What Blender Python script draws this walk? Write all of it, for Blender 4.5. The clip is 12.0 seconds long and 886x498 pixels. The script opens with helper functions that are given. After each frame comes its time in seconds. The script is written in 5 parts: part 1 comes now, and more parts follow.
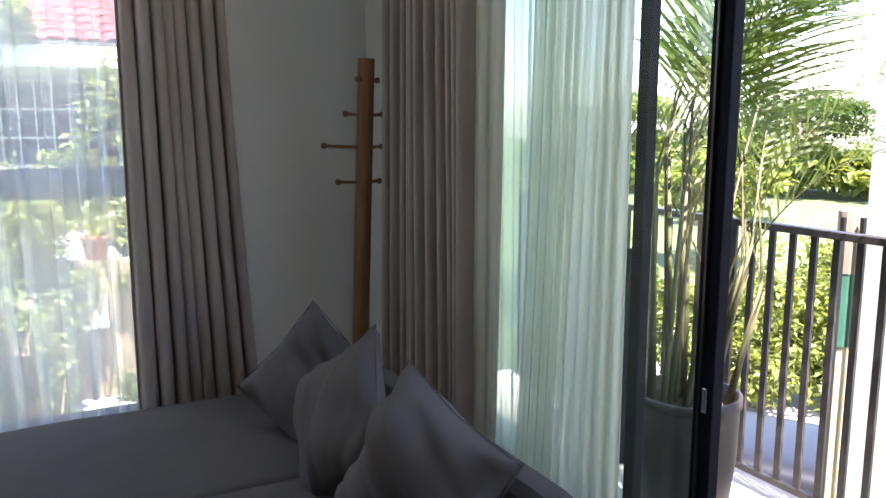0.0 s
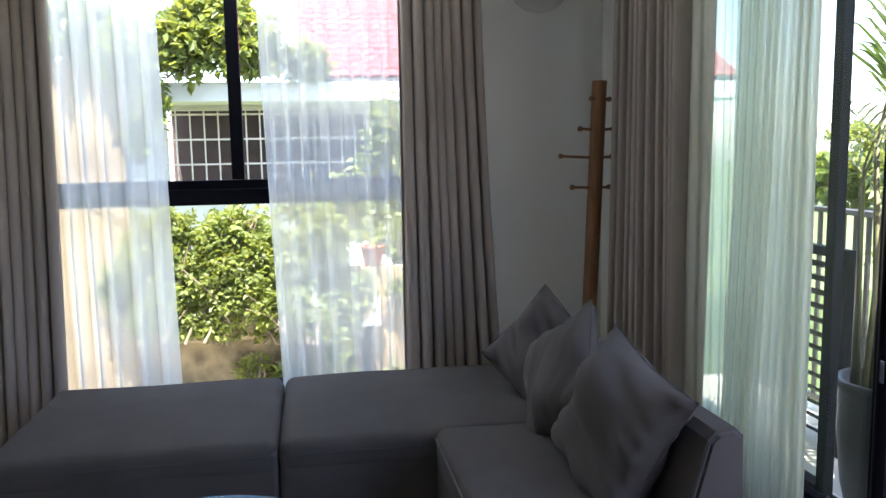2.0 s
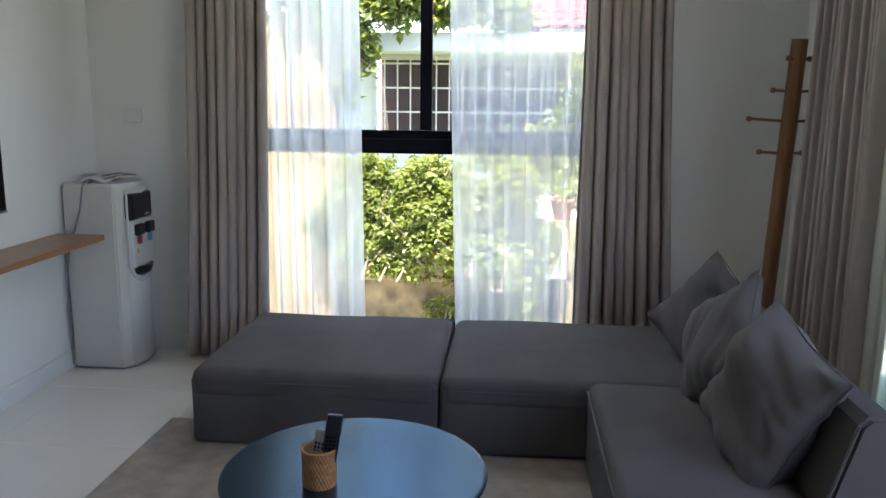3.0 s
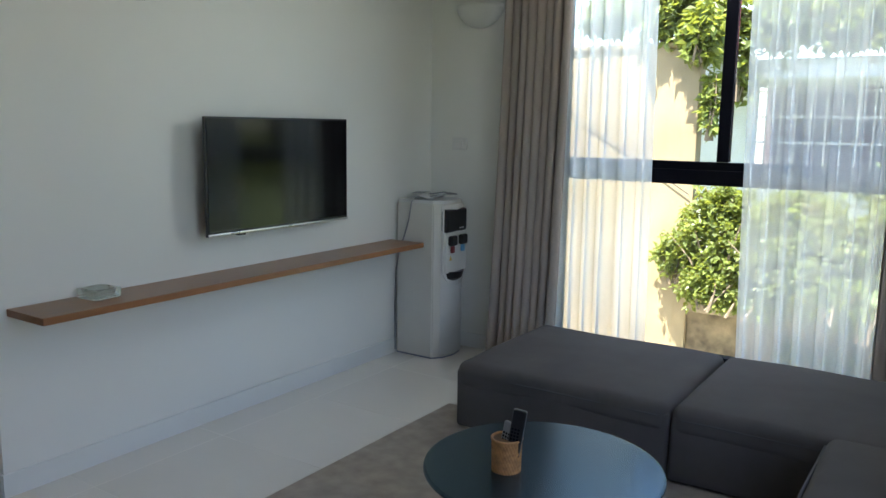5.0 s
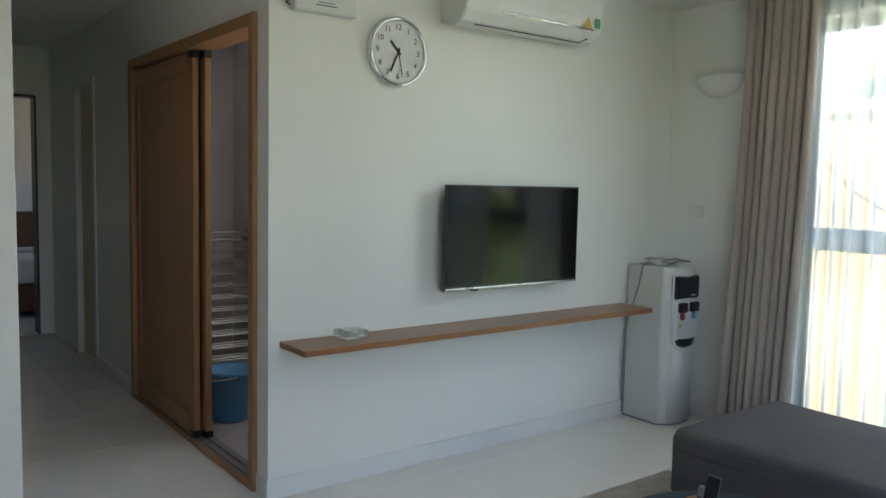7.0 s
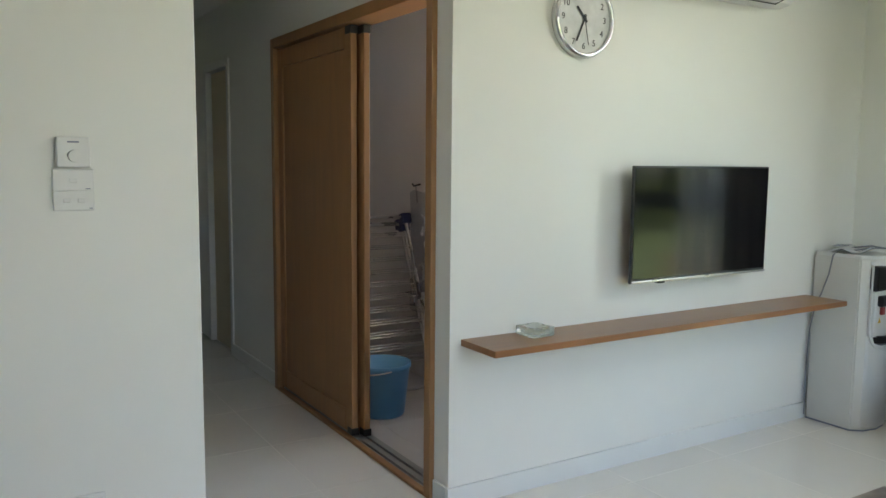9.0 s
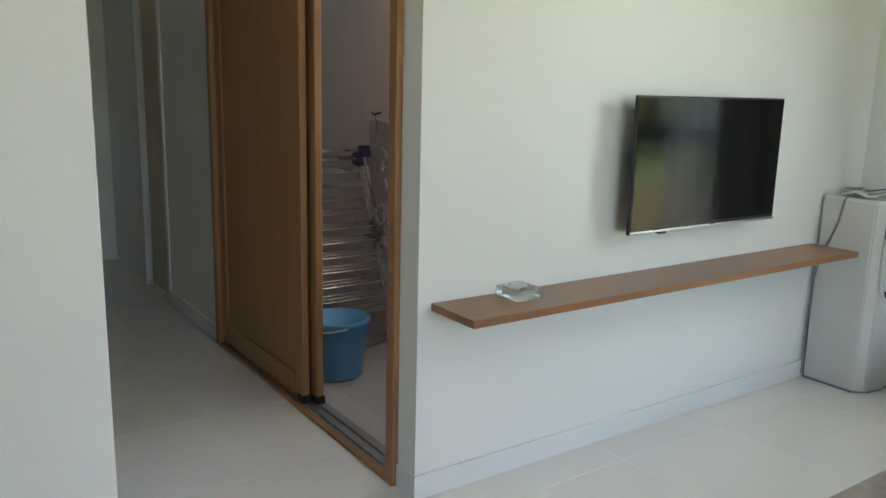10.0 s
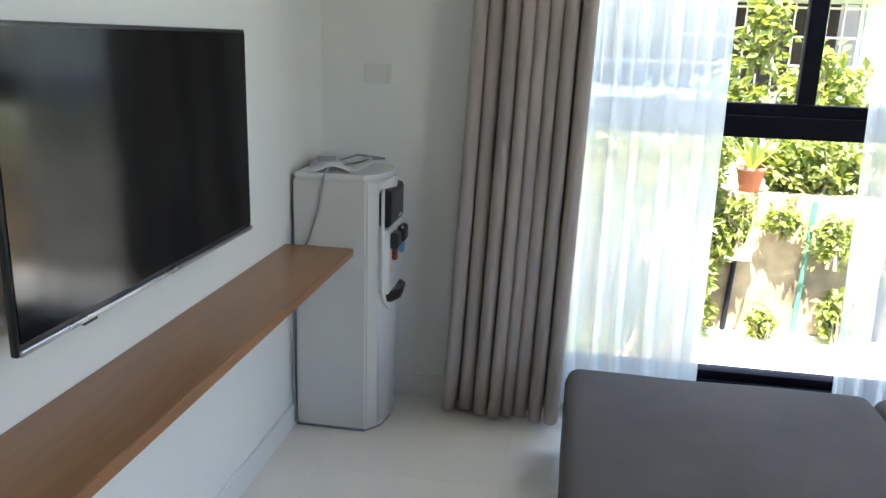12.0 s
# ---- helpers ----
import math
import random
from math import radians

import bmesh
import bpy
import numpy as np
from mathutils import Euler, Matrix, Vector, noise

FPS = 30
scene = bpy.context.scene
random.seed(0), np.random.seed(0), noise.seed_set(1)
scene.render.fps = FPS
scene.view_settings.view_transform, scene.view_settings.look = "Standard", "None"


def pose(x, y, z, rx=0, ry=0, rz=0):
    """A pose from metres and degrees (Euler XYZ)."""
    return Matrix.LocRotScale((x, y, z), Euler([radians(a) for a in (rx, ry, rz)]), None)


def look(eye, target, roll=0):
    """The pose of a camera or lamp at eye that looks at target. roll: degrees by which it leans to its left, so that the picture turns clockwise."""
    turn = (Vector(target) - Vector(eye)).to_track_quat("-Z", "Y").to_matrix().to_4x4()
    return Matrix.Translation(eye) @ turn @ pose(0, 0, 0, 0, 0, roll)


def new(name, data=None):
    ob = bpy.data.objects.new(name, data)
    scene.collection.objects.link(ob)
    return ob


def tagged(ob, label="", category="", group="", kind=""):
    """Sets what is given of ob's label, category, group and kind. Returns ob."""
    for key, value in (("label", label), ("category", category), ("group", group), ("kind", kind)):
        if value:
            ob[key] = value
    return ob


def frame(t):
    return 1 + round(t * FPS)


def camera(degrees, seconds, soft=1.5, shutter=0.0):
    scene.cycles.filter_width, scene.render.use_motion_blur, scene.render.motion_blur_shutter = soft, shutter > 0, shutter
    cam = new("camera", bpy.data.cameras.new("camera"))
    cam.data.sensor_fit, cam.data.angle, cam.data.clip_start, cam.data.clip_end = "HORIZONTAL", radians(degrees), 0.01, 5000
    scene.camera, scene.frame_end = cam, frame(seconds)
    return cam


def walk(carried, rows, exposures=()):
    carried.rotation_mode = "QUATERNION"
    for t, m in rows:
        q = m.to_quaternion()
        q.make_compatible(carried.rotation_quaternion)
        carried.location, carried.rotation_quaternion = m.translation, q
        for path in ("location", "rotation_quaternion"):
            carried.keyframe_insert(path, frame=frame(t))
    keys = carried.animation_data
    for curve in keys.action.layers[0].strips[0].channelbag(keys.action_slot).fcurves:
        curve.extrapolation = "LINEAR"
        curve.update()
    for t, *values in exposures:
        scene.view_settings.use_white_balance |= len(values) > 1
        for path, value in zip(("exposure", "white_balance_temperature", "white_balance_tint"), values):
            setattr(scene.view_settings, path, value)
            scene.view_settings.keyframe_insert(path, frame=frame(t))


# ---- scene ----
cam = camera(59.0, 12.0)
PATH = [
    (0, (0.283, 0.218, 1.343), (1.216, 1.959, 1.026), -0.0),
    (0.5, (0.136, 0.041, 1.349), (0.883, 1.88, 1.104), 1.3),
    (1, (0.146, -0.095, 1.37), (0.786, 1.791, 1.188), 2.7),
    (1.5, (0.184, -0.21, 1.359), (0.637, 1.731, 1.187), 2.7),
    (2, (0.203, -0.296, 1.292), (0.529, 1.662, 1.043), -1.0),
    (2.5, (0.186, -0.369, 1.332), (0.559, 1.562, 0.966), 1.1),
    (3, (0.312, -0.407, 1.317), (0.137, 1.551, 0.947), 0.6),
    (3.2, (0.353, -0.411, 1.306), (-0.001, 1.526, 0.953), -1.9),
    (4.8, (0.85, -0.491, 1.324), (-0.122, 1.224, 0.988), 0.7),
    (5, (0.9, -0.477, 1.337), (-0.197, 1.166, 1.025), 0.8),
    (5.5, (0.993, -0.571, 1.333), (-0.208, 1.003, 1.053), 0.4),
    (6, (1.113, -0.594, 1.359), (-0.126, 0.949, 1.067), 1.6),
    (6.5, (1.171, -0.542, 1.372), (-0.267, 0.831, 1.151), 1.6),
    (7, (1.186, -0.544, 1.366), (-0.402, 0.661, 1.199), 1.2),
    (7.5, (1.19, -0.66, 1.376), (-0.515, 0.376, 1.227), 0.1),
    (7.7, (1.188, -0.701, 1.383), (-0.521, 0.321, 1.192), 0.1),
    (9.3, (0.562, -0.736, 1.364), (-1.122, 0.317, 1.128), 0.8),
    (9.5, (0.505, -0.711, 1.368), (-1.158, 0.364, 1.084), 0.8),
    (10, (0.196, -0.48, 1.362), (-1.415, 0.637, 0.964), 1.4),
    (10.5, (-0.134, -0.297, 1.366), (-1.51, 1.055, 0.837), 2.9),
    (11, (-0.435, -0.046, 1.34), (-1.492, 1.558, 0.782), 2.2),
    (11.2, (-0.558, 0.112, 1.342), (-1.504, 1.788, 0.801), 1.0),
    (11.5, (-0.694, 0.326, 1.324), (-1.495, 2.073, 0.772), 0.8),
    (12, (-0.918, 0.691, 1.353), (-1.232, 2.597, 0.836), 1.8),
]

# ---- light ----
EXPOSURES = [(0.0, 2.80, 6420, 25), (0.5, 3.02, 6430, 26), (1.0, 2.93, 6420, 26), (1.5, 2.74, 6400, 25), (2.6, 2.98, 6450, 24), (3.2, 2.96, 6450, 22), (5.0, 2.72, 6450, 18), (6.0, 2.70, 6500, 16), (7.0, 3.08, 6650, 15), (7.5, 3.48, 6850, 15), (9.5, 3.62, 7020, 15), (10.5, 3.64, 6980, 15), (11.5, 3.52, 6850, 17), (12.0, 3.52, 6560, 20)]
walk(cam, [(t, look(eye, target, roll)) for t, eye, target, roll in PATH], EXPOSURES)

world = bpy.data.worlds.new("sky")
scene.world = world
world.use_nodes = True
SUN_FROM = Vector((-0.10, -0.42, 1.0)).normalized()
wn = world.node_tree.nodes
sky = wn.new("ShaderNodeTexSky")
sky.sky_type = "NISHITA"
sky.sun_disc = False
sky.sun_elevation = math.asin(SUN_FROM.z)
sky.sun_rotation = math.atan2(SUN_FROM.x, SUN_FROM.y)
wn["Background"].inputs["Strength"].default_value = 0.13
world.node_tree.links.new(sky.outputs[0], wn["Background"].inputs["Color"])
sun = new("sun", bpy.data.lights.new("sun", "SUN"))
sun.data.energy, sun.data.angle, sun.data.color = 4.5, radians(0.6), (1.0, 0.95, 0.87)
sun.matrix_world = look(SUN_FROM * 30, (0, 0, 0))
# the high sky's share of light, in the head of the window opening
sky_lamp = new("window_sky_light", bpy.data.lights.new("window_sky_light", "AREA"))
sky_lamp.data.shape, sky_lamp.data.size, sky_lamp.data.size_y = "RECTANGLE", 1.80, 0.08
sky_lamp.data.energy, sky_lamp.data.color = 2.0, (0.84, 0.96, 1.0)
sky_lamp.matrix_world = look((-0.10, 3.545, 2.235), (-0.35, 2.55, 0.9))


# ---- materials ----
def mat(name, col, rough=0.6, metal=0.0, var=0.08, scale=6.0, bump=0.05, bscale=180.0, stretch=(1, 1, 1), spec=0.5, rand=0.0, coat=0.0, island=False):
    m = bpy.data.materials.new(name)
    m.use_nodes = True
    nt = m.node_tree
    b = nt.nodes["Principled BSDF"]
    tc = nt.nodes.new("ShaderNodeTexCoord")
    mp = nt.nodes.new("ShaderNodeMapping")
    mp.inputs["Scale"].default_value = stretch
    nt.links.new(tc.outputs["Object"], mp.inputs[0])
    if rand and not island:
        oi = nt.nodes.new("ShaderNodeObjectInfo")
        far = nt.nodes.new("ShaderNodeVectorMath")
        far.operation = "SCALE"
        far.inputs[0].default_value = (37, 23, 11)
        nt.links.new(oi.outputs["Random"], far.inputs["Scale"])
        nt.links.new(far.outputs[0], mp.inputs["Location"])
    n1 = nt.nodes.new("ShaderNodeTexNoise")
    n1.inputs["Scale"].default_value, n1.inputs["Detail"].default_value = scale, 6
    n2 = nt.nodes.new("ShaderNodeTexNoise")
    n2.inputs["Scale"].default_value, n2.inputs["Detail"].default_value = bscale, 3
    for n in (n1, n2):
        nt.links.new(mp.outputs[0], n.inputs["Vector"])
    ramp = nt.nodes.new("ShaderNodeMixRGB")
    ramp.inputs[1].default_value = (*[c * (1 - var) for c in col], 1)
    ramp.inputs[2].default_value = (*[min(1, c * (1 + var)) for c in col], 1)
    sh = nt.nodes.new("ShaderNodeMapRange")
    sh.inputs[1].default_value, sh.inputs[2].default_value = 0.3, 0.7
    nt.links.new(n1.outputs["Fac"], sh.inputs[0])
    nt.links.new(sh.outputs[0], ramp.inputs[0])
    out = ramp.outputs[0]
    if rand:
        src = nt.nodes.new("ShaderNodeNewGeometry") if island else nt.nodes.new("ShaderNodeObjectInfo")
        hs = nt.nodes.new("ShaderNodeHueSaturation")
        mr = nt.nodes.new("ShaderNodeMapRange")
        mr.inputs[3].default_value, mr.inputs[4].default_value = 1 - rand, 1 + rand
        nt.links.new(src.outputs["Random Per Island" if island else "Random"], mr.inputs[0])
        nt.links.new(mr.outputs[0], hs.inputs["Value"])
        nt.links.new(out, hs.inputs["Color"])
        out = hs.outputs[0]
    nt.links.new(out, b.inputs["Base Color"])
    rr = nt.nodes.new("ShaderNodeMapRange")
    rr.inputs[3].default_value, rr.inputs[4].default_value = max(0.02, rough * 0.88), min(1, rough * 1.12)
    nt.links.new(n1.outputs["Fac"], rr.inputs[0])
    nt.links.new(rr.outputs[0], b.inputs["Roughness"])
    b.inputs["Metallic"].default_value = metal
    b.inputs["Specular IOR Level"].default_value = spec
    b.inputs["Coat Weight"].default_value = coat
    if bump:
        bp = nt.nodes.new("ShaderNodeBump")
        bp.inputs["Strength"].default_value, bp.inputs["Distance"].default_value = bump, 0.004
        nt.links.new(n2.outputs["Fac"], bp.inputs["Height"])
        nt.links.new(bp.outputs[0], b.inputs["Normal"])
    return m


def leaf_mat(name, col, glow=0.45):
    m = mat(name, col, 0.45, var=0.25, scale=3, bump=0, rand=0.45, island=True)
    nt = m.node_tree
    b = nt.nodes["Principled BSDF"]
    tr = nt.nodes.new("ShaderNodeBsdfTranslucent")
    tr.inputs[0].default_value = (col[0] * 2.2, col[1] * 1.9, col[2] * 0.9, 1)
    mx = nt.nodes.new("ShaderNodeMixShader")
    mx.inputs[0].default_value = glow
    nt.links.new(b.outputs[0], mx.inputs[1])
    nt.links.new(tr.outputs[0], mx.inputs[2])
    nt.links.new(mx.outputs[0], nt.nodes["Material Output"].inputs[0])
    return m


def sheer_mat(name, col, clear, through_light=0.78, weave=0.1):
    m = bpy.data.materials.new(name)
    m.use_nodes = True
    nt = m.node_tree
    nt.nodes.remove(nt.nodes["Principled BSDF"])
    di, tr, cl = nt.nodes.new("ShaderNodeBsdfDiffuse"), nt.nodes.new("ShaderNodeBsdfTranslucent"), nt.nodes.new("ShaderNodeBsdfTransparent")
    tc = nt.nodes.new("ShaderNodeTexCoord")
    nz = nt.nodes.new("ShaderNodeTexNoise")
    nz.inputs["Scale"].default_value, nz.inputs["Detail"].default_value = 420, 2
    nt.links.new(tc.outputs["Object"], nz.inputs["Vector"])
    mr = nt.nodes.new("ShaderNodeMapRange")
    mr.inputs[3].default_value, mr.inputs[4].default_value = clear - weave, clear + weave
    nt.links.new(nz.outputs["Fac"], mr.inputs[0])
    for n in (di, tr):
        n.inputs[0].default_value = (*col, 1)
    a, b = nt.nodes.new("ShaderNodeMixShader"), nt.nodes.new("ShaderNodeMixShader")
    a.inputs[0].default_value = through_light
    nt.links.new(di.outputs[0], a.inputs[1])
    nt.links.new(tr.outputs[0], a.inputs[2])
    nt.links.new(mr.outputs[0], b.inputs[0])
    nt.links.new(a.outputs[0], b.inputs[1])
    nt.links.new(cl.outputs[0], b.inputs[2])
    nt.links.new(b.outputs[0], nt.nodes["Material Output"].inputs[0])
    return m


def pane_mat(name, tint=(0.95, 0.97, 0.96)):
    m = bpy.data.materials.new(name)
    m.use_nodes = True
    nt = m.node_tree
    nt.nodes.remove(nt.nodes["Principled BSDF"])
    cl, gl, lw, mx = nt.nodes.new("ShaderNodeBsdfTransparent"), nt.nodes.new("ShaderNodeBsdfGlossy"), nt.nodes.new("ShaderNodeLayerWeight"), nt.nodes.new("ShaderNodeMixShader")
    cl.inputs[0].default_value = (*tint, 1)
    gl.inputs["Roughness"].default_value = 0.01
    pw, mu = nt.nodes.new("ShaderNodeMath"), nt.nodes.new("ShaderNodeMath")
    pw.operation, mu.operation = "POWER", "MULTIPLY_ADD"
    lw.inputs["Blend"].default_value = 0.5
    pw.inputs[1].default_value, mu.inputs[1].default_value, mu.inputs[2].default_value = 5.0, 0.9, 0.035
    nt.links.new(lw.outputs["Facing"], pw.inputs[0])
    nt.links.new(pw.outputs[0], mu.inputs[0])
    nt.links.new(mu.outputs[0], mx.inputs[0])
    nt.links.new(cl.outputs[0], mx.inputs[1])
    nt.links.new(gl.outputs[0], mx.inputs[2])
    nt.links.new(mx.outputs[0], nt.nodes["Material Output"].inputs[0])
    return m


WALL = mat("wall_paint", (0.775, 0.775, 0.735), 0.42, var=0.02, scale=1.5, bump=0.06, bscale=90)
WALL_STORE = mat("store_paint", (0.72, 0.70, 0.72), 0.8, var=0.03, scale=1.5, bump=0.05, bscale=90)
CEIL = mat("ceiling_paint", (0.82, 0.81, 0.78), 0.85, var=0.02, scale=1, bump=0.03)
SKIRT = mat("skirting_tile", (0.74, 0.75, 0.73), 0.35, var=0.03, scale=2, bump=0.02)
TILE = mat("floor_tile", (0.79, 0.755, 0.69), 0.20, var=0.03, scale=1.6, bump=0, rand=0.02, coat=0.5)
TRACKM = mat("track_grey", (0.30, 0.30, 0.31), 0.45, 0.3)
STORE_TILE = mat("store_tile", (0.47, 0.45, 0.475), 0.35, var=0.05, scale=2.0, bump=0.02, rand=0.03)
GROUT = mat("grout", (0.74, 0.70, 0.63), 0.8)
OAK = mat("oak", (0.285, 0.135, 0.056), 0.30, var=0.13, scale=7, bump=0.06, bscale=60, stretch=(6, 0.5, 6))
OAK_EDGE = mat("oak_edge", (0.30, 0.135, 0.058), 0.34, var=0.12, scale=7, bump=0.05, bscale=60, stretch=(6, 0.4, 6))
OAK_UP = mat("oak_upright", (0.31, 0.155, 0.065), 0.42, var=0.10, scale=5, bump=0.06, bscale=60, stretch=(6, 6, 0.5))
RACKWOOD = mat("rack_wood", (0.26, 0.12, 0.048), 0.42, var=0.25, scale=9, bump=0.05, bscale=80, stretch=(6, 6, 0.6))
BLACK = mat("black_frame", (0.009, 0.009, 0.014), 0.6, var=0.1, bump=0, spec=0.06)
PLASTIC_BLACK = mat("black_plastic", (0.014, 0.014, 0.016), 0.3, var=0.05, bump=0.01)
SCREEN = mat("tv_screen", (0.005, 0.005, 0.006), 0.10, var=0, bump=0, spec=0.32)
# black top; the sky's blue reflection is put into base colour and specular tint
TABLE_TOP = mat("table_top", (0.008, 0.020, 0.034), 0.24, var=0.0, bump=0, spec=1.0)
TABLE_TOP.node_tree.nodes["Principled BSDF"].inputs["Specular Tint"].default_value = (0.34, 0.74, 0.92, 1)
CHROME = mat("chrome", (0.75, 0.75, 0.76), 0.12, 1.0, var=0.03, bump=0)
STEEL = mat("steel_tube", (0.50, 0.49, 0.51), 0.28, 1.0, var=0.05, bump=0)
WHITE_PL = mat("white_plastic", (0.72, 0.72, 0.70), 0.35, var=0.03, bump=0.01)
CREAM_PL = mat("cream_panel", (0.66, 0.65, 0.60), 0.42, var=0.03, bump=0.02)
CREAM_DOOR = mat("cream_door", (0.66, 0.57, 0.40), 0.5, var=0.03, bump=0.02)
GREY_PL = mat("grey_plastic", (0.25, 0.26, 0.28), 0.4, var=0.05)
SOFA = mat("sofa_fabric", (0.101, 0.092, 0.089), 0.95, var=0.14, scale=4, bump=0.35, bscale=700, spec=0.2)
CUSH = mat("cushion_fabric", (0.121, 0.109, 0.106), 0.95, var=0.14, scale=5, bump=0.35, bscale=650, spec=0.2)
PIPING = mat("piping", (0.088, 0.085, 0.087), 0.95, var=0.1)
CURTAIN = mat("curtain_linen", (0.47, 0.405, 0.36), 0.95, var=0.08, scale=5, bump=0.25, bscale=600, spec=0.15, stretch=(1, 1, 0.4))
def translucent(m, col, share):
    """Lets a share of the light through a cloth."""
    nt = m.node_tree
    tr, mx = nt.nodes.new("ShaderNodeBsdfTranslucent"), nt.nodes.new("ShaderNodeMixShader")
    tr.inputs[0].default_value, mx.inputs[0].default_value = (*col, 1), share
    nt.links.new(nt.nodes["Principled BSDF"].outputs[0], mx.inputs[1])
    nt.links.new(tr.outputs[0], mx.inputs[2])
    nt.links.new(mx.outputs[0], nt.nodes["Material Output"].inputs[0])
translucent(CURTAIN, (0.46, 0.41, 0.37), 0.14)
RUG = mat("rug_pile", (0.40, 0.35, 0.30), 1.0, var=0.14, scale=14, bump=0.8, bscale=350, spec=0.1)
SHEER = sheer_mat("sheer_voile", (0.82, 0.88, 0.89), 0.54, 0.9)
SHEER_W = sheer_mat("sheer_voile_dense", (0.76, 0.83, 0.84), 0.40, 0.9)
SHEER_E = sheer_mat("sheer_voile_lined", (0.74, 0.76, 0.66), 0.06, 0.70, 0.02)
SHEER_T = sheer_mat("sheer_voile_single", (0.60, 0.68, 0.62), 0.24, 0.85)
CURTAIN_EDGE = sheer_mat("curtain_single_layer", (0.50, 0.45, 0.38), 0.01, 0.26, 0.005)
PANE = pane_mat("window_glass", (0.945, 0.985, 0.955))
GLASS = mat("ashtray_glass", (0.86, 0.90, 0.85), 0.08, var=0, bump=0)
GLASS.node_tree.nodes["Principled BSDF"].inputs["Transmission Weight"].default_value = 0.82
GLASS.node_tree.nodes["Principled BSDF"].inputs["IOR"].default_value = 1.22
BAGM = pane_mat("clear_bag", (0.84, 0.85, 0.88))
WICKER = mat("wicker", (0.42, 0.20, 0.075), 0.6, var=0.3, scale=60, bump=0.2, bscale=300)
BLUE_PL = mat("blue_plastic", (0.13, 0.38, 0.68), 0.4, var=0.06, bump=0.02)
NAVY_PL = mat("navy_plastic", (0.02, 0.025, 0.10), 0.4)
RED_PL = mat("red_plastic", (0.24, 0.03, 0.035), 0.4)
SIGN_Y = mat("sign_yellow", (0.65, 0.42, 0.06), 0.5)
SIGN_G = mat("sign_green", (0.10, 0.32, 0.12), 0.5)
PAPER = mat("paper", (0.70, 0.70, 0.70), 0.7, var=0.08, scale=30)
INK = mat("ink", (0.04, 0.04, 0.045), 0.7, var=0)
INKGREY = mat("grey_ink", (0.22, 0.24, 0.30), 0.7, var=0.1)
PLASTER = mat("sconce_plaster", (0.74, 0.74, 0.70), 0.8, var=0.02, bump=0.05)
# ochre render; its strong mottling paints dappled leaf shade into the colour
DAPPLED = mat("dappled_render", (0.21, 0.16, 0.095), 0.9, var=0.65, scale=2.2, bump=0.4, bscale=40)
YELLOW_WALL = mat("ochre_render", (0.31, 0.235, 0.135), 0.9, var=0.25, scale=1.4, bump=0.35, bscale=40)
# ledge and tan wall: tree shade and its dapples are mixed into the colour
LEDGE = mat("ledge_stone", (0.33, 0.25, 0.155), 0.9, var=0.5, scale=7, bump=0.5, bscale=40)
TAN_WALL = mat("tan_render", (0.21, 0.155, 0.09), 0.9, var=0.6, scale=5, bump=0.4, bscale=40)
CONCRETE = mat("concrete", (0.30, 0.25, 0.19), 0.9, var=0.25, scale=2.5, bump=0.4, bscale=50)
WHITE_RENDER = mat("white_render", (0.72, 0.71, 0.68), 0.85, var=0.1, scale=1.2, bump=0.2, bscale=50)
# dark colour in place of the shade inside the neighbour's room
ROOM_SHADE = mat("interior_shade", (0.10, 0.065, 0.055), 0.9)
ROOF_RED = mat("roof_tile_red", (0.33, 0.045, 0.05), 0.7, var=0.2, scale=3, bump=0.1, rand=0.2, island=True)
GRILLE = mat("grille_paint", (0.72, 0.64, 0.58), 0.5, var=0.15)
TERRACOTTA = mat("terracotta", (0.45, 0.15, 0.08), 0.8, var=0.15)
# grey pot, coloured far darker to include the palm's shade on it
POT_GREY = mat("pot_stone", (0.034, 0.030, 0.027), 0.45, var=0.25, scale=5, bump=0.15, bscale=60)
RAIL_PAINT = mat("rail_paint", (0.045, 0.040, 0.040), 0.5, var=0.25, scale=20, bump=0.05)
SOIL = mat("soil", (0.05, 0.035, 0.025), 1.0, var=0.3, scale=40, bump=0.8, bscale=80)
BARK = mat("bark", (0.20, 0.15, 0.10), 0.9, var=0.3, scale=12, bump=0.6, bscale=60)
STEM = mat("palm_stem", (0.14, 0.135, 0.06), 0.6, var=0.3, scale=14, bump=0.15, bscale=60)
LEAF = leaf_mat("leaf", (0.150, 0.190, 0.050))
LEAF_D = leaf_mat("leaf_dark", (0.045, 0.085, 0.022), 0.35)
PALM_L = leaf_mat("palm_leaf", (0.075, 0.125, 0.024), 0.55)
GRASS = mat("grass", (0.105, 0.140, 0.052), 1.0, var=0.35, scale=1.2, bump=0.8, bscale=30)
PAVING = mat("paving", (0.50, 0.47, 0.42), 0.8, var=0.15, scale=2, bump=0.2, bscale=50, rand=0.06)
PALE_PAVING = mat("pale_paving", (0.50, 0.47, 0.41), 0.85, var=0.15, scale=1.2, bump=0.2, bscale=40)
ROADM = mat("road_surface", (0.34, 0.33, 0.31), 0.9, var=0.15, scale=1.5, bump=0.3, bscale=60)
CARPAINT = mat("car_paint", (0.022, 0.022, 0.022), 0.5, var=0.05, bump=0)
CARWHITE = mat("car_paint_white", (0.65, 0.66, 0.68), 0.25, var=0.03, bump=0, coat=0.5)
RUBBER = mat("rubber", (0.02, 0.02, 0.02), 0.8)
GREENPIPE = mat("green_pipe", (0.05, 0.16, 0.11), 0.5)
CREAMPIPE = mat("cream_pipe", (0.62, 0.55, 0.36), 0.6)
LINEN_W = mat("bed_linen", (0.66, 0.66, 0.66), 0.9, var=0.06)
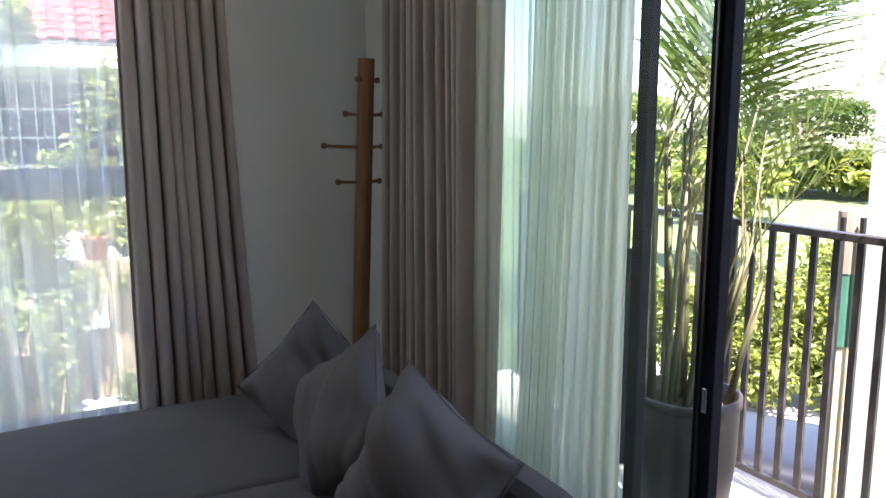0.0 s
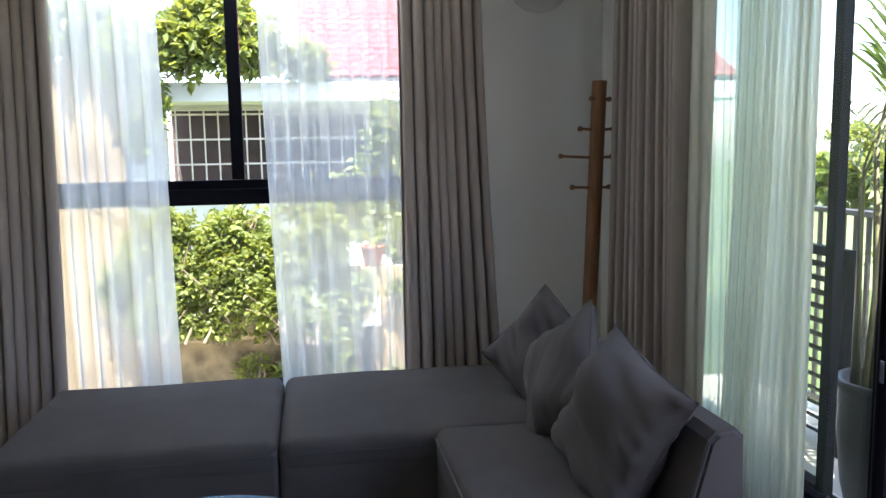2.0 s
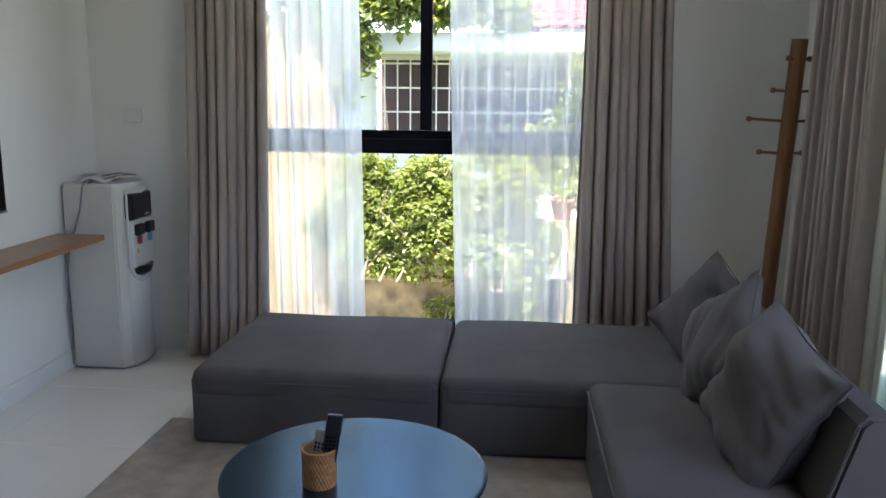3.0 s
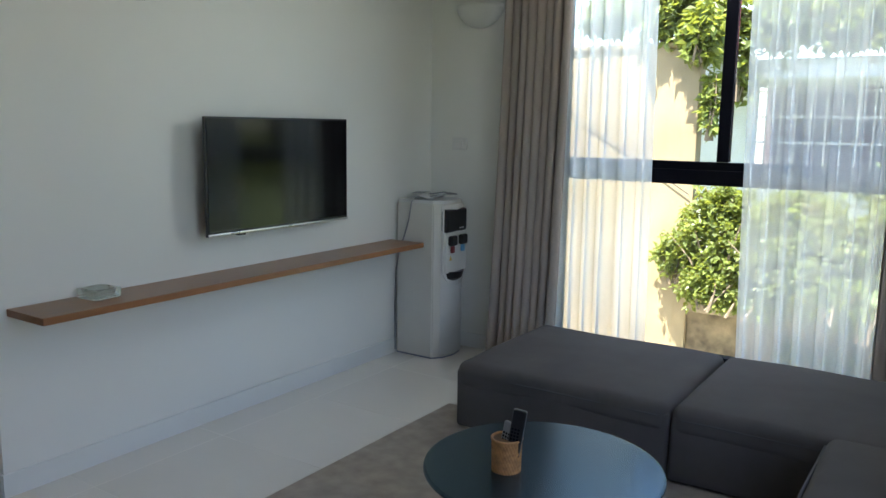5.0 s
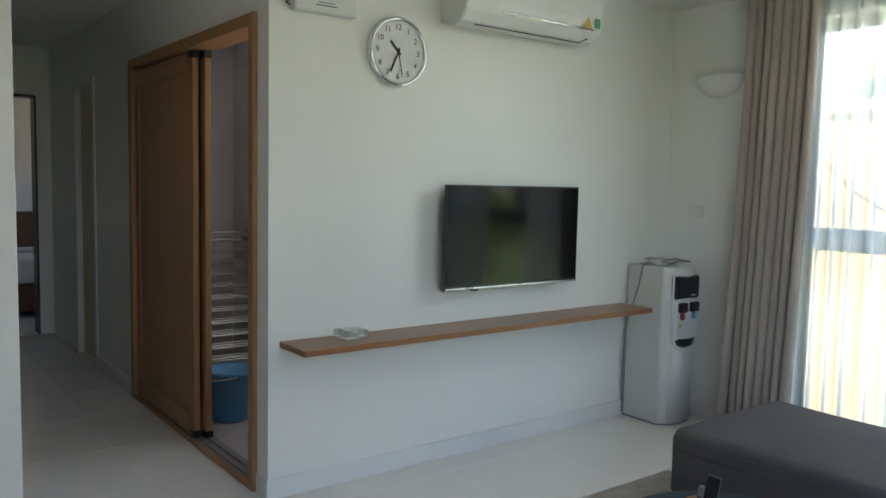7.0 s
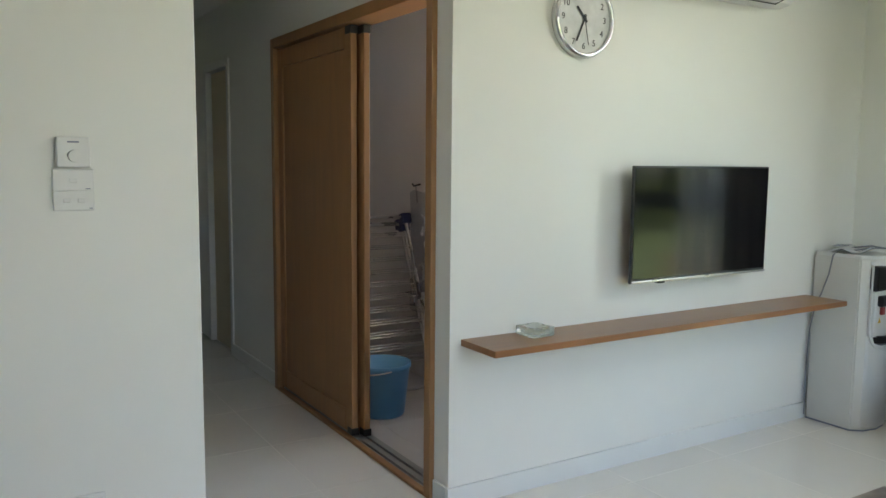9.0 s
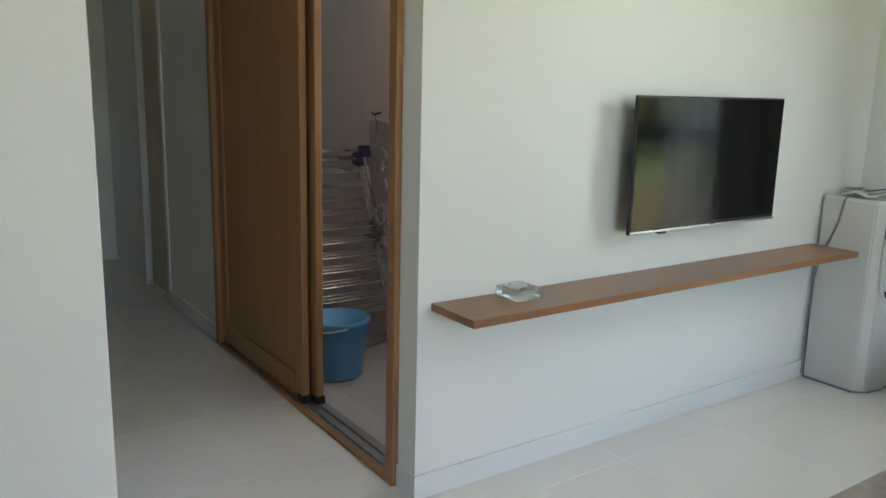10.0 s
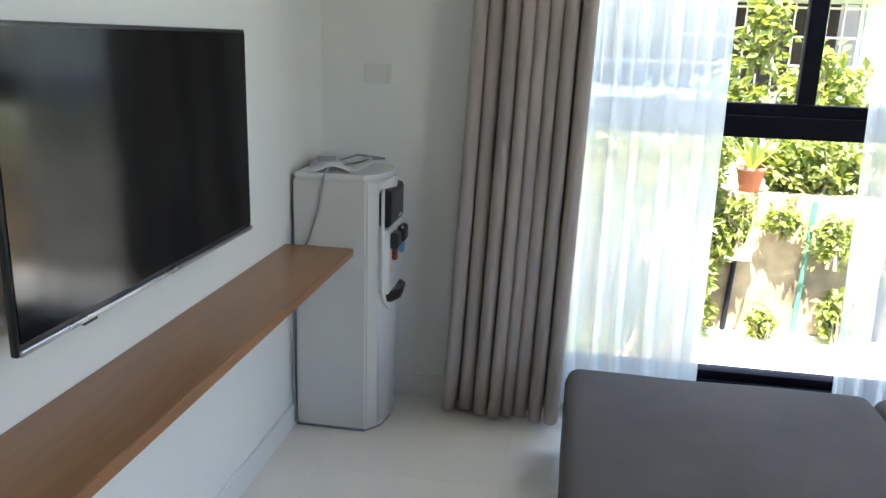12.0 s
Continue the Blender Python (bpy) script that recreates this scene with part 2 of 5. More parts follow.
BEDWOOD = mat("bed_wood", (0.10, 0.045, 0.02), 0.5, var=0.2, scale=9, stretch=(0.6, 6, 6))


# ---- mesh helpers ----
def mesh_from(name, verts, faces, material, smooth=False):
    me = bpy.data.meshes.new(name)
    me.from_pydata([tuple(map(float, v)) for v in verts], [], [tuple(map(int, f)) for f in faces])
    me.update()
    me.materials.append(material)
    if smooth:
        me.polygons.foreach_set("use_smooth", [True] * len(me.polygons))
    return me


def part(name, bm, material, parent=None, label="", smooth=False):
    """Links a bmesh or a mesh as one object under a thing or a part."""
    if isinstance(bm, bmesh.types.BMesh):
        me = bpy.data.meshes.new(name)
        bm.to_mesh(me)
        bm.free()
        me.materials.append(material)
        if smooth:
            me.polygons.foreach_set("use_smooth", [True] * len(me.polygons))
    else:
        me = bm
    ob = new(name, me)
    if parent is not None:
        ob.parent = parent
    if label:
        tagged(ob, label)
    return ob


def thing(name, x, y, z, label, category, group="", kind="", turn=0.0):
    ob = new(name)
    ob.empty_display_size = 0.05
    ob.matrix_basis = pose(x, y, z, 0, 0, turn)
    return tagged(ob, label, category, group, kind)


def box(lo, hi, bev=0.0, bm=None, seg=2):
    own = bmesh.new()
    r = bmesh.ops.create_cube(own, size=1.0)
    for v in own.verts:
        v.co = Vector([lo[i] + (v.co[i] + 0.5) * (hi[i] - lo[i]) for i in range(3)])
    if bev:
        bmesh.ops.bevel(own, geom=own.edges[:], offset=bev, segments=seg, affect="EDGES", profile=0.5)
    if bm is None:
        return own
    tmp = bpy.data.meshes.new("tmp")
    own.to_mesh(tmp)
    own.free()
    bm.from_mesh(tmp)
    bpy.data.meshes.remove(tmp)
    return bm


def boxes(rows, bev=0.0):
    bm = bmesh.new()
    for lo, hi in rows:
        box(lo, hi, bev, bm)
    return bm


def tube(points, radius, sides=8, bm=None, closed=False):
    """A round bar along points; radius: a number or one for each point."""
    bm = bm or bmesh.new()
    pts = [Vector(p) for p in points]
    n = len(pts)
    rad = radius if isinstance(radius, (list, tuple)) else [radius] * n
    rings, up = [], None
    for i, p in enumerate(pts):
        a, b = (pts[i - 1], pts[(i + 1) % n]) if closed else (pts[max(0, i - 1)], pts[min(n - 1, i + 1)])
        d = (b - a).normalized()
        if up is None:
            up = d.orthogonal().normalized()
        up = (up - d * up.dot(d)).normalized()
        side = d.cross(up)
        rings.append([bm.verts.new(p + (up * math.cos(k) + side * math.sin(k)) * rad[i]) for k in [2 * math.pi * j / sides for j in range(sides)]])
    for i in range(n if closed else n - 1):
        a, b = rings[i], rings[(i + 1) % n]
        for j in range(sides):
            bm.faces.new((a[j], a[(j + 1) % sides], b[(j + 1) % sides], b[j]))
    if not closed:
        bm.faces.new(rings[0][::-1])
        bm.faces.new(rings[-1])
    return bm


def lathe(profile, seg=32, bm=None, caps=True):
    """A turned shape from (radius, height) rows about z."""
    bm = bm or bmesh.new()
    rings = [[bm.verts.new((r * math.cos(2 * math.pi * j / seg), r * math.sin(2 * math.pi * j / seg), z)) for j in range(seg)] for r, z in profile]
    for a, b in zip(rings, rings[1:]):
        for j in range(seg):
            bm.faces.new((a[j], a[(j + 1) % seg], b[(j + 1) % seg], b[j]))
    if caps and profile[0][0] > 1e-4:
        bm.faces.new(rings[0][::-1])
    if caps and profile[-1][0] > 1e-4:
        bm.faces.new(rings[-1])
    bmesh.ops.remove_doubles(bm, verts=bm.verts[:], dist=1e-5)
    return bm


def moved(bm, m):
    bmesh.ops.transform(bm, matrix=m, verts=bm.verts[:])
    return bm


def soft_box(size, r, crown=0.0, n=10, wrinkle=0.0, seed=0):
    """An upholstered block standing on z = 0, centred on x and y, with rounded edges and a domed top."""
    half = [s / 2 for s in size]
    def steps(h):
        a = [-h, -h + r * 0.12, -h + r * 0.35, -h + r * 0.65, -h + r]
        inner = [-h + r + (2 * h - 2 * r) * k / n for k in range(1, n)]
        return a + inner + [-v for v in a[::-1]]
    ax = [steps(h) for h in half]
    bm = bmesh.new()
    for fixed in range(3):
        u, w = [i for i in range(3) if i != fixed]
        for sgn in (-1, 1):
            grid = []
            for a in ax[u]:
                line = []
                for b in ax[w]:
                    p = [0, 0, 0]
                    p[fixed], p[u], p[w] = sgn * half[fixed], a, b
                    line.append(bm.verts.new(p))
                grid.append(line)
            for i in range(len(grid) - 1):
                for j in range(len(grid[0]) - 1):
                    q = [grid[i][j], grid[i + 1][j], grid[i + 1][j + 1], grid[i][j + 1]]
                    bm.faces.new(q)
    bmesh.ops.remove_doubles(bm, verts=bm.verts[:], dist=1e-5)
    for v in bm.verts:
        q = Vector([max(-half[i] + r, min(half[i] - r, v.co[i])) for i in range(3)])
        d = v.co - q
        if d.length > 1e-6:
            v.co = q + d.normalized() * r
        u, w = v.co.x / half[0], v.co.y / half[1]
        if v.co.z > 0:
            v.co.z += crown * (1 - u * u) * (1 - w * w)
        else:
            v.co.z = v.co.z
        if wrinkle:
            p = v.co * 3.5 + Vector((seed, seed, seed))
            v.co += v.normal * 0 + Vector((noise.noise(p), noise.noise(p + Vector((7, 1, 3))), noise.noise(p + Vector((2, 9, 5))))) * wrinkle
        v.co.z += half[2]
    bmesh.ops.recalc_face_normals(bm, faces=bm.faces[:])
    return bm


def cushion_mesh(w, h, t, seed):
    """A scatter cushion in the x-z plane, pinched at the corners, with creases."""
    n = 26
    verts, faces = [], []
    for s in (1, -1):
        base = len(verts)
        for i in range(n + 1):
            for j in range(n + 1):
                u, v = -1 + 2 * i / n, -1 + 2 * j / n
                pin = 1 - 0.10 * (1 - abs(u) ** 2.5) * abs(v) ** 3
                pin2 = 1 - 0.10 * (1 - abs(v) ** 2.5) * abs(u) ** 3
                x, z = u * w / 2 * pin2, v * h / 2 * pin
                puff = max(0, (1 - u ** 4) * (1 - v ** 4)) ** 0.42 * (0.62 + 0.38 * (1 - u * u) * (1 - v * v))
                p = Vector((x * 6 + seed, z * 6, s * 3.0 + seed))
                crease = 0.036 * noise.noise(p) + 0.022 * noise.noise(Vector((p.x * 1.2 + p.y * 2.6, p.y * 1.0, p.z)) * 1.6)
                edge = min(1, 3 * puff)
                verts.append((x, s * (t / 2 * puff + crease * edge), z + 0.006 * noise.noise(p * 1.3)))
        for i in range(n):
            for j in range(n):
                a = base + i * (n + 1) + j
                q = (a, a + n + 1, a + n + 2, a + 1)
                faces.append(q if s < 0 else q[::-1])
    bm = bmesh.new()
    vs = [bm.verts.new(v) for v in verts]
    for f in faces:
        bm.faces.new([vs[i] for i in f])
    bmesh.ops.remove_doubles(bm, verts=bm.verts[:], dist=0.0005)
    bmesh.ops.recalc_face_normals(bm, faces=bm.faces[:])
    return bm


def drape(name, x0, x1, z0, z1, folds, depth, material, parent, flare=0.0, skew=0.0, seed=0, sharp=1.0, rows=22, thick=0.0, omega=0.0):
    """A hanging cloth along local x with vertical folds."""
    cols = folds * 16
    verts, faces = [], []
    for j in range(rows + 1):
        k = j / rows
        for i in range(cols + 1):
            u = i / cols
            ph = u * folds * 2 * math.pi + 0.9 * math.sin(u * 9 + seed) + 0.25 * math.sin(3 * k + u * 20 + seed)
            a = math.sin(ph)
            a = math.copysign(abs(a) ** sharp, a)
            amp = depth * (0.75 + 0.3 * math.sin(u * 13 + seed * 2)) * (0.85 + 0.25 * (1 - k))
            x = x0 + (x1 - x0) * u + 0.35 * depth * math.cos(ph * 1.0) * 0.5
            x -= omega * (x1 - x0) / folds * math.sin(2 * ph)
            x += (1 - k) ** 1.5 * (flare * (u - 0.5) * 2 + skew)
            verts.append((x, amp * a + 0.01 * math.sin(2.2 * k + u * 5 + seed), z0 + (z1 - z0) * k))
    for j in range(rows):
        for i in range(cols):
            a = j * (cols + 1) + i
            faces.append((a, a + 1, a + cols + 2, a + cols + 1))
    ob = part(name, mesh_from(name, verts, faces, material, True), material, parent)
    if thick:
        md = ob.modifiers.new("cloth", "SOLIDIFY")
        md.thickness = thick
    return ob


def text_mesh(text, size, material, name="numeral"):
    cu = bpy.data.curves.new("text", "FONT")
    cu.body, cu.size, cu.extrude, cu.align_x, cu.align_y = text, size, 0.0006, "CENTER", "CENTER"
    ob = bpy.data.objects.new("text", cu)
    scene.collection.objects.link(ob)
    bpy.context.view_layer.update()
    me = bpy.data.meshes.new_from_object(ob.evaluated_get(bpy.context.evaluated_depsgraph_get()))
    bpy.data.objects.remove(ob)
    me.name = name
    me.materials.clear()
    me.materials.append(material)
    return me


def leaves(name, centres, size, material, seed, spread=1.0, drop=0.25):
    """Many folded leaves at the given places."""
    rng = np.random.default_rng(seed)
    c = np.asarray(centres, float)
    n = len(c)
    d = rng.normal(size=(n, 3))
    d[:, 2] = d[:, 2] * 0.6 - drop
    d /= np.linalg.norm(d, axis=1)[:, None]
    up = rng.normal(size=(n, 3)) * 0.5 + np.array([0, 0, 1])
    s = np.cross(d, up)
    s /= np.linalg.norm(s, axis=1)[:, None]
    nn = np.cross(s, d)
    L = size * (0.6 + 0.8 * rng.random(n))[:, None]
    W = L * 0.28
    v = np.stack([c, c + d * L * 0.5 + s * W + nn * W * 0.3, c + d * L - nn * L * 0.12, c + d * L * 0.5 - s * W + nn * W * 0.3], 1).reshape(-1, 3)
    f = [(4 * i, 4 * i + 1, 4 * i + 2) for i in range(n)] + [(4 * i, 4 * i + 2, 4 * i + 3) for i in range(n)]
    me = bpy.data.meshes.new(name)
    me.from_pydata(v.tolist(), [], f)
    me.materials.append(material)
    return me


def clumps(rng, n, blobs, shell=0.55):
    """Points in a set of uneven blobs (x, y, z, rx, ry, rz)."""
    w = np.array([b[3] * b[4] * b[5] for b in blobs]) ** 0.67
    pick = rng.choice(len(blobs), n, p=w / w.sum())
    b = np.array(blobs)[pick]
    d = rng.normal(size=(n, 3))
    d /= np.linalg.norm(d, axis=1)[:, None]
    r = (shell + (1 - shell) * rng.random(n)) * (0.8 + 0.35 * np.sin(d[:, 0] * 7 + pick) * np.cos(d[:, 2] * 6 + pick))
    return b[:, :3] + d * b[:, 3:] * r[:, None]

# ---- large structure ----
XW, YN, XE, YD = -1.845, 3.485, 1.65, 0.842
HIGH = 2.43
def structure(name, bm, material, label, category, smooth=False):
    return tagged(part(name, bm, material, None, "", smooth), label, category, "", "structure")

WX0, WX1, WZ0, WZ1 = -1.06, 0.86, 0.10, 2.26
structure("wall_north", boxes([((-2.0, YN, 0), (WX0, 3.70, HIGH)), ((WX1, YN, 0), (1.85, 3.70, HIGH)), ((WX0, YN, 0), (WX1, 3.70, WZ0)), ((WX0, YN, WZ1), (WX1, 3.70, HIGH))]), WALL, "white painted wall with a large window opening", "wall")
DY0, DY1, DZ0, DZ1 = -0.15, 3.02, 0.16, 2.28
structure("wall_east", boxes([((XE, DY1, 0), (1.85, YN, HIGH)), ((XE, -3.0, 0), (1.85, DY0, HIGH)), ((XE, DY0, 0), (1.85, DY1, DZ0)), ((XE, DY0, DZ1), (1.85, DY1, HIGH))]), WALL, "white painted wall with a wide balcony door opening", "wall")
structure("wall_west", boxes([((-2.0, YD + 0.112, 0), (-1.955, YN, HIGH)), ((-1.955, YD, 0), (XW, YN, HIGH))]), WALL, "white painted wall behind the television", "wall")
structure("wall_corridor_north", boxes([((-4.70, YD, 0), (-3.803, YD + 0.112, HIGH)), ((-3.803, YD, 2.07), (-1.955, YD + 0.112, HIGH)), ((-5.3, YD, 2.06), (-4.70, YD + 0.112, HIGH)), ((-6.2, YD, 0), (-5.3, YD + 0.112, HIGH))]), WALL, "white corridor wall with two door openings", "wall")
XT = -1.965
structure("wall_south_west", boxes([((XT - 0.14, -3.0, 0), (XT, -0.07, HIGH))], 0.004), WALL, "white painted wall with light switches", "wall")
structure("wall_corridor_south", boxes([((-6.2, -0.21, 0), (XT - 0.14, -0.07, HIGH))]), WALL, "white corridor wall", "wall")
structure("wall_corridor_end", boxes([((-6.35, -0.21, 0), (-6.2, 0.0, HIGH)), ((-6.35, 0.73, 0), (-6.2, 0.95, HIGH)), ((-6.35, 0.0, 2.03), (-6.2, 0.73, HIGH))]), WALL, "white wall at the corridor's end with a doorway", "wall")
structure("wall_south", box((-2.105, -3.15, 0), (1.85, -3.0, HIGH)), WALL, "plain white painted wall", "wall")
structure("wall_store", boxes([((-4.50, 1.73, 0), (-3.10, 1.85, HIGH)), ((-3.10, 1.73, 0), (-2.06, 1.85, 0.90)), ((-3.10, 1.73, 2.3), (-2.06, 1.85, HIGH)), ((-2.06, 1.73, 0), (-2.0, 1.85, HIGH)), ((-4.50, 0.956, 0), (-4.40, 1.73, HIGH))]), WALL_STORE, "lilac white wall of the store room", "wall")
structure("wall_bedroom", boxes([((-9.0, -2.0, 0), (-8.85, 3.0, HIGH)), ((-8.85, 2.85, 0), (-8.5, 3.0, HIGH)), ((-8.5, 2.85, 0), (-6.9, 3.0, 1.2)), ((-8.5, 2.85, 2.0), (-6.9, 3.0, HIGH)), ((-6.9, 2.85, 0), (-6.35, 3.0, HIGH)), ((-8.85, -2.0, 0), (-6.35, -1.85, HIGH)), ((-6.35, 0.95, 0), (-6.2, 3.0, HIGH)), ((-6.35, -2.0, 0), (-6.2, -0.21, HIGH))]), WALL, "white bedroom wall", "wall")
structure("wall_side_room", boxes([((-5.45, 0.948, 0), (-5.3, 2.0, HIGH)), ((-4.7, 0.948, 0), (-4.55, 2.0, HIGH)), ((-5.45, 2.0, 0), (-4.55, 2.12, HIGH))]), WALL, "white wall of a small side room", "wall")
structure("ceiling", boxes([((-2.105, -3.15, HIGH), (1.85, 3.70, HIGH + 0.15)), ((-9.0, -2.0, HIGH), (-2.105, 3.0, HIGH + 0.15))]), CEIL, "plain white plaster ceiling", "ceiling")
structure("sub_floor", boxes([((-2.105, -3.15, -0.25), (1.85, 3.70, -0.0010)), ((-9.0, -2.0, -0.25), (-2.105, 3.0, -0.0010))]), GROUT, "grey floor slab with tile joints", "floor")
floor = structure("floor", boxes([((-8.9, -1.9, -0.007), (-6.3, 2.9, 0.0))]), TILE, "pale beige polished floor tiles", "floor")

# baseboards
structure("baseboard_west", boxes([((XW, YD - 0.008, 0), (XW + 0.010, YN, 0.088))], 0.002), SKIRT, "pale tiled baseboard", "baseboard")
structure("baseboard_corner", boxes([((-1.950, YD - 0.010, 0), (XW - 0.002, YD, 0.088))], 0.002), SKIRT, "pale tiled baseboard", "baseboard")
structure("baseboard_north", boxes([((XW + 0.012, YN - 0.010, 0), (XE, YN, 0.088))], 0.002), SKIRT, "pale tiled baseboard", "baseboard")
structure("baseboard_east", boxes([((XE - 0.010, -2.99, 0), (XE, YN - 0.012, 0.088))], 0.002), SKIRT, "pale tiled baseboard", "baseboard")
structure("baseboard_corridor", boxes([((-4.70, YD - 0.010, 0), (-3.802, YD, 0.088)), ((-6.2, -0.07, 0), (XT - 0.002, -0.06, 0.088))], 0.002), SKIRT, "pale tiled baseboard", "baseboard")
structure("baseboard_south_west", boxes([((XT, -2.99, 0), (XT + 0.010, -0.07, 0.088))], 0.002), SKIRT, "pale tiled baseboard", "baseboard")

# north window
def frame_bars(rows, bev=0.004):
    return boxes(rows, bev)
win = tagged(new("window_1"), "black aluminium window with a transom and sliding upper sashes", "window", "", "structure")
FY0, FY1 = 3.60, 3.67
part("window_frame", frame_bars([((WX0, FY0, WZ0), (WX0 + 0.055, FY1, WZ1)), ((WX1 - 0.055, FY0, WZ0), (WX1, FY1, WZ1)), ((WX0 + 0.055, FY0, WZ1 - 0.05), (WX1 - 0.055, FY1, WZ1)), ((WX0 + 0.055, FY0, WZ0), (WX1 - 0.055, FY1, WZ0 + 0.062))]), BLACK, win)
part("transom", frame_bars([((WX0 + 0.055, FY0 - 0.005, 1.052), (WX1 - 0.055, FY1, 1.128)), ((WX0 + 0.055, FY0 + 0.015, 1.128), (WX1 - 0.055, FY1 - 0.005, 1.170))]), BLACK, win)
part("mullion", frame_bars([((-0.172, FY0 + 0.012, 1.172), (-0.112, FY1 - 0.01, WZ1 - 0.052))]), BLACK, win)
part("track", frame_bars([((WX0 + 0.055, FY0 - 0.045, WZ0), (WX1 - 0.055, FY0 - 0.006, WZ0 + 0.022)), ((WX0 + 0.055, FY0 - 0.03, WZ0 + 0.024), (WX1 - 0.055, FY0 - 0.02, WZ0 + 0.034))], 0.001), BLACK, win)
for lo, hi in (((WX0 + 0.056, 3.640, WZ0 + 0.063), (WX1 - 0.056, 3.646, 1.051)), ((WX0 + 0.056, 3.640, 1.171), (-0.173, 3.646, WZ1 - 0.051)), ((-0.111, 3.640, 1.171), (WX1 - 0.056, 3.646, WZ1 - 0.051))):
    part("pane", box(lo, hi), PANE, win).visible_shadow = False
structure("window_sill", box((WX0 + 0.002, YN - 0.012, WZ0 - 0.018), (WX1 - 0.002, FY0 - 0.002, WZ0 + 0.002), 0.003), CONCRETE, "grey stone inner window sill", "sill")

# balcony door: two sliding leaves pushed north, the southern part open
bd = tagged(new("door_1"), "black aluminium sliding balcony door standing half open", "door", "", "structure")
part("door_frame", frame_bars([((1.655, DY0, DZ0), (1.80, DY0 + 0.05, DZ1)), ((1.655, DY1 - 0.05, DZ0), (1.80, DY1, DZ1)), ((1.655, DY0 + 0.05, DZ1 - 0.06), (1.80, DY1 - 0.05, DZ1)), ((1.655, DY0 + 0.05, DZ0), (1.80, DY1 - 0.05, DZ0 + 0.030))]), BLACK, bd)
part("rail", frame_bars([((1.685, DY0 + 0.05, DZ0 + 0.03), (1.692, DY1 - 0.05, DZ0 + 0.045)), ((1.745, DY0 + 0.05, DZ0 + 0.03), (1.752, DY1 - 0.05, DZ0 + 0.045))], 0.001), STEEL, bd)
def leaf(x, y0, y1, stile, handle):
    z0, z1 = DZ0 + 0.046, DZ1 - 0.062
    lf = part("leaf", frame_bars([((x - 0.022, y0, z0), (x + 0.012, y0 + stile, z1)), ((x - 0.022, y1 - 0.05, z0), (x + 0.022, y1, z1)), ((x - 0.022, y0 + stile, z0), (x + 0.022, y1 - 0.05, z0 + 0.024)), ((x - 0.022, y0 + stile, z1 - 0.06), (x + 0.022, y1 - 0.05, z1))]), BLACK, bd)
    part("pane", box((x - 0.003, y0 + stile, z0 + 0.024), (x + 0.003, y1 - 0.05, z1 - 0.06)), PANE, lf).visible_shadow = False
    if handle:
        part("latch", boxes([((x - 0.027, y0 + 0.014, 0.665), (x - 0.022, y0 + 0.030, 0.725))], 0.001), CHROME, lf, "small chrome latch")
        part("seal", box((x - 0.030, y0 + 0.034, z0), (x - 0.022, y0 + 0.040, z1)), PLASTIC_BLACK, lf)
leaf(1.690, 1.466, 2.60, 0.061, True)
leaf(1.752, 1.790, 2.96, 0.042, False)

# wooden sliding door of the store room
sd = tagged(new("door_2"), "oak veneer sliding door, half open, in an oak frame", "door", "", "structure")
part("door_frame", boxes([((-3.800, YD - 0.022, 0), (-3.75, YD + 0.118, 2.065)), ((-2.005, YD - 0.022, 0), (-1.956, YD + 0.118, 2.065)), ((-3.75, YD - 0.022, 2.010), (-2.005, YD + 0.118, 2.065)), ((-3.75, YD - 0.022, 0), (-2.005, YD + 0.010, 0.016))], 0.004), OAK_UP, sd)
part("floor_track", boxes([((-3.75, YD + 0.011, 0), (-2.005, YD + 0.11, 0.010)), ((-3.75, YD + 0.020, 0.010), (-2.005, YD + 0.026, 0.022)), ((-3.75, YD + 0.063, 0.010), (-2.005, YD + 0.069, 0.022))], 0.001), TRACKM, sd)
def slide(y, x0, x1):
    lf = part("leaf", boxes([((x0, y - 0.016, 0.030), (x0 + 0.075, y + 0.016, 2.0)), ((x1 - 0.075, y - 0.016, 0.030), (x1, y + 0.016, 2.0)), ((x0 + 0.075, y - 0.016, 0.030), (x1 - 0.075, y + 0.016, 0.135)), ((x0 + 0.075, y - 0.016, 1.90), (x1 - 0.075, y + 0.016, 2.0))], 0.004), OAK_UP, sd)
    part("panel", box((x0 + 0.076, y - 0.008, 0.136), (x1 - 0.076, y + 0.008, 1.899)), OAK_UP, lf)
    part("corner_guide", boxes([((x1 - 0.050, y - 0.020, 0.023), (x1 + 0.006, y + 0.020, 0.058)), ((x1 - 0.06, y - 0.020, 1.965), (x1 + 0.006, y + 0.020, 2.003))], 0.003), PLASTIC_BLACK, lf, "black plastic corner guide")
slide(YD + 0.018, -3.745, -2.745)
slide(YD + 0.066, -3.690, -2.705)

# corridor doors
d3 = tagged(new("door_3"), "white painted door standing ajar in the corridor", "door", "", "structure")
part("door_frame", boxes([((-4.74, YD - 0.012, 0), (-4.69, YD + 0.12, 2.06)), ((-5.31, YD - 0.012, 0), (-5.26, YD + 0.12, 2.06)), ((-5.26, YD - 0.012, 2.01), (-4.74, YD + 0.12, 2.06))], 0.004), WHITE_PL, d3)
part("leaf", box((-5.25, YD + 0.03, 0.005), (-4.86, YD + 0.07, 2.0), 0.003), CREAM_DOOR, d3, "cream painted door leaf")
d4 = tagged(new("door_4"), "dark framed open doorway to a bedroom", "door", "", "structure")
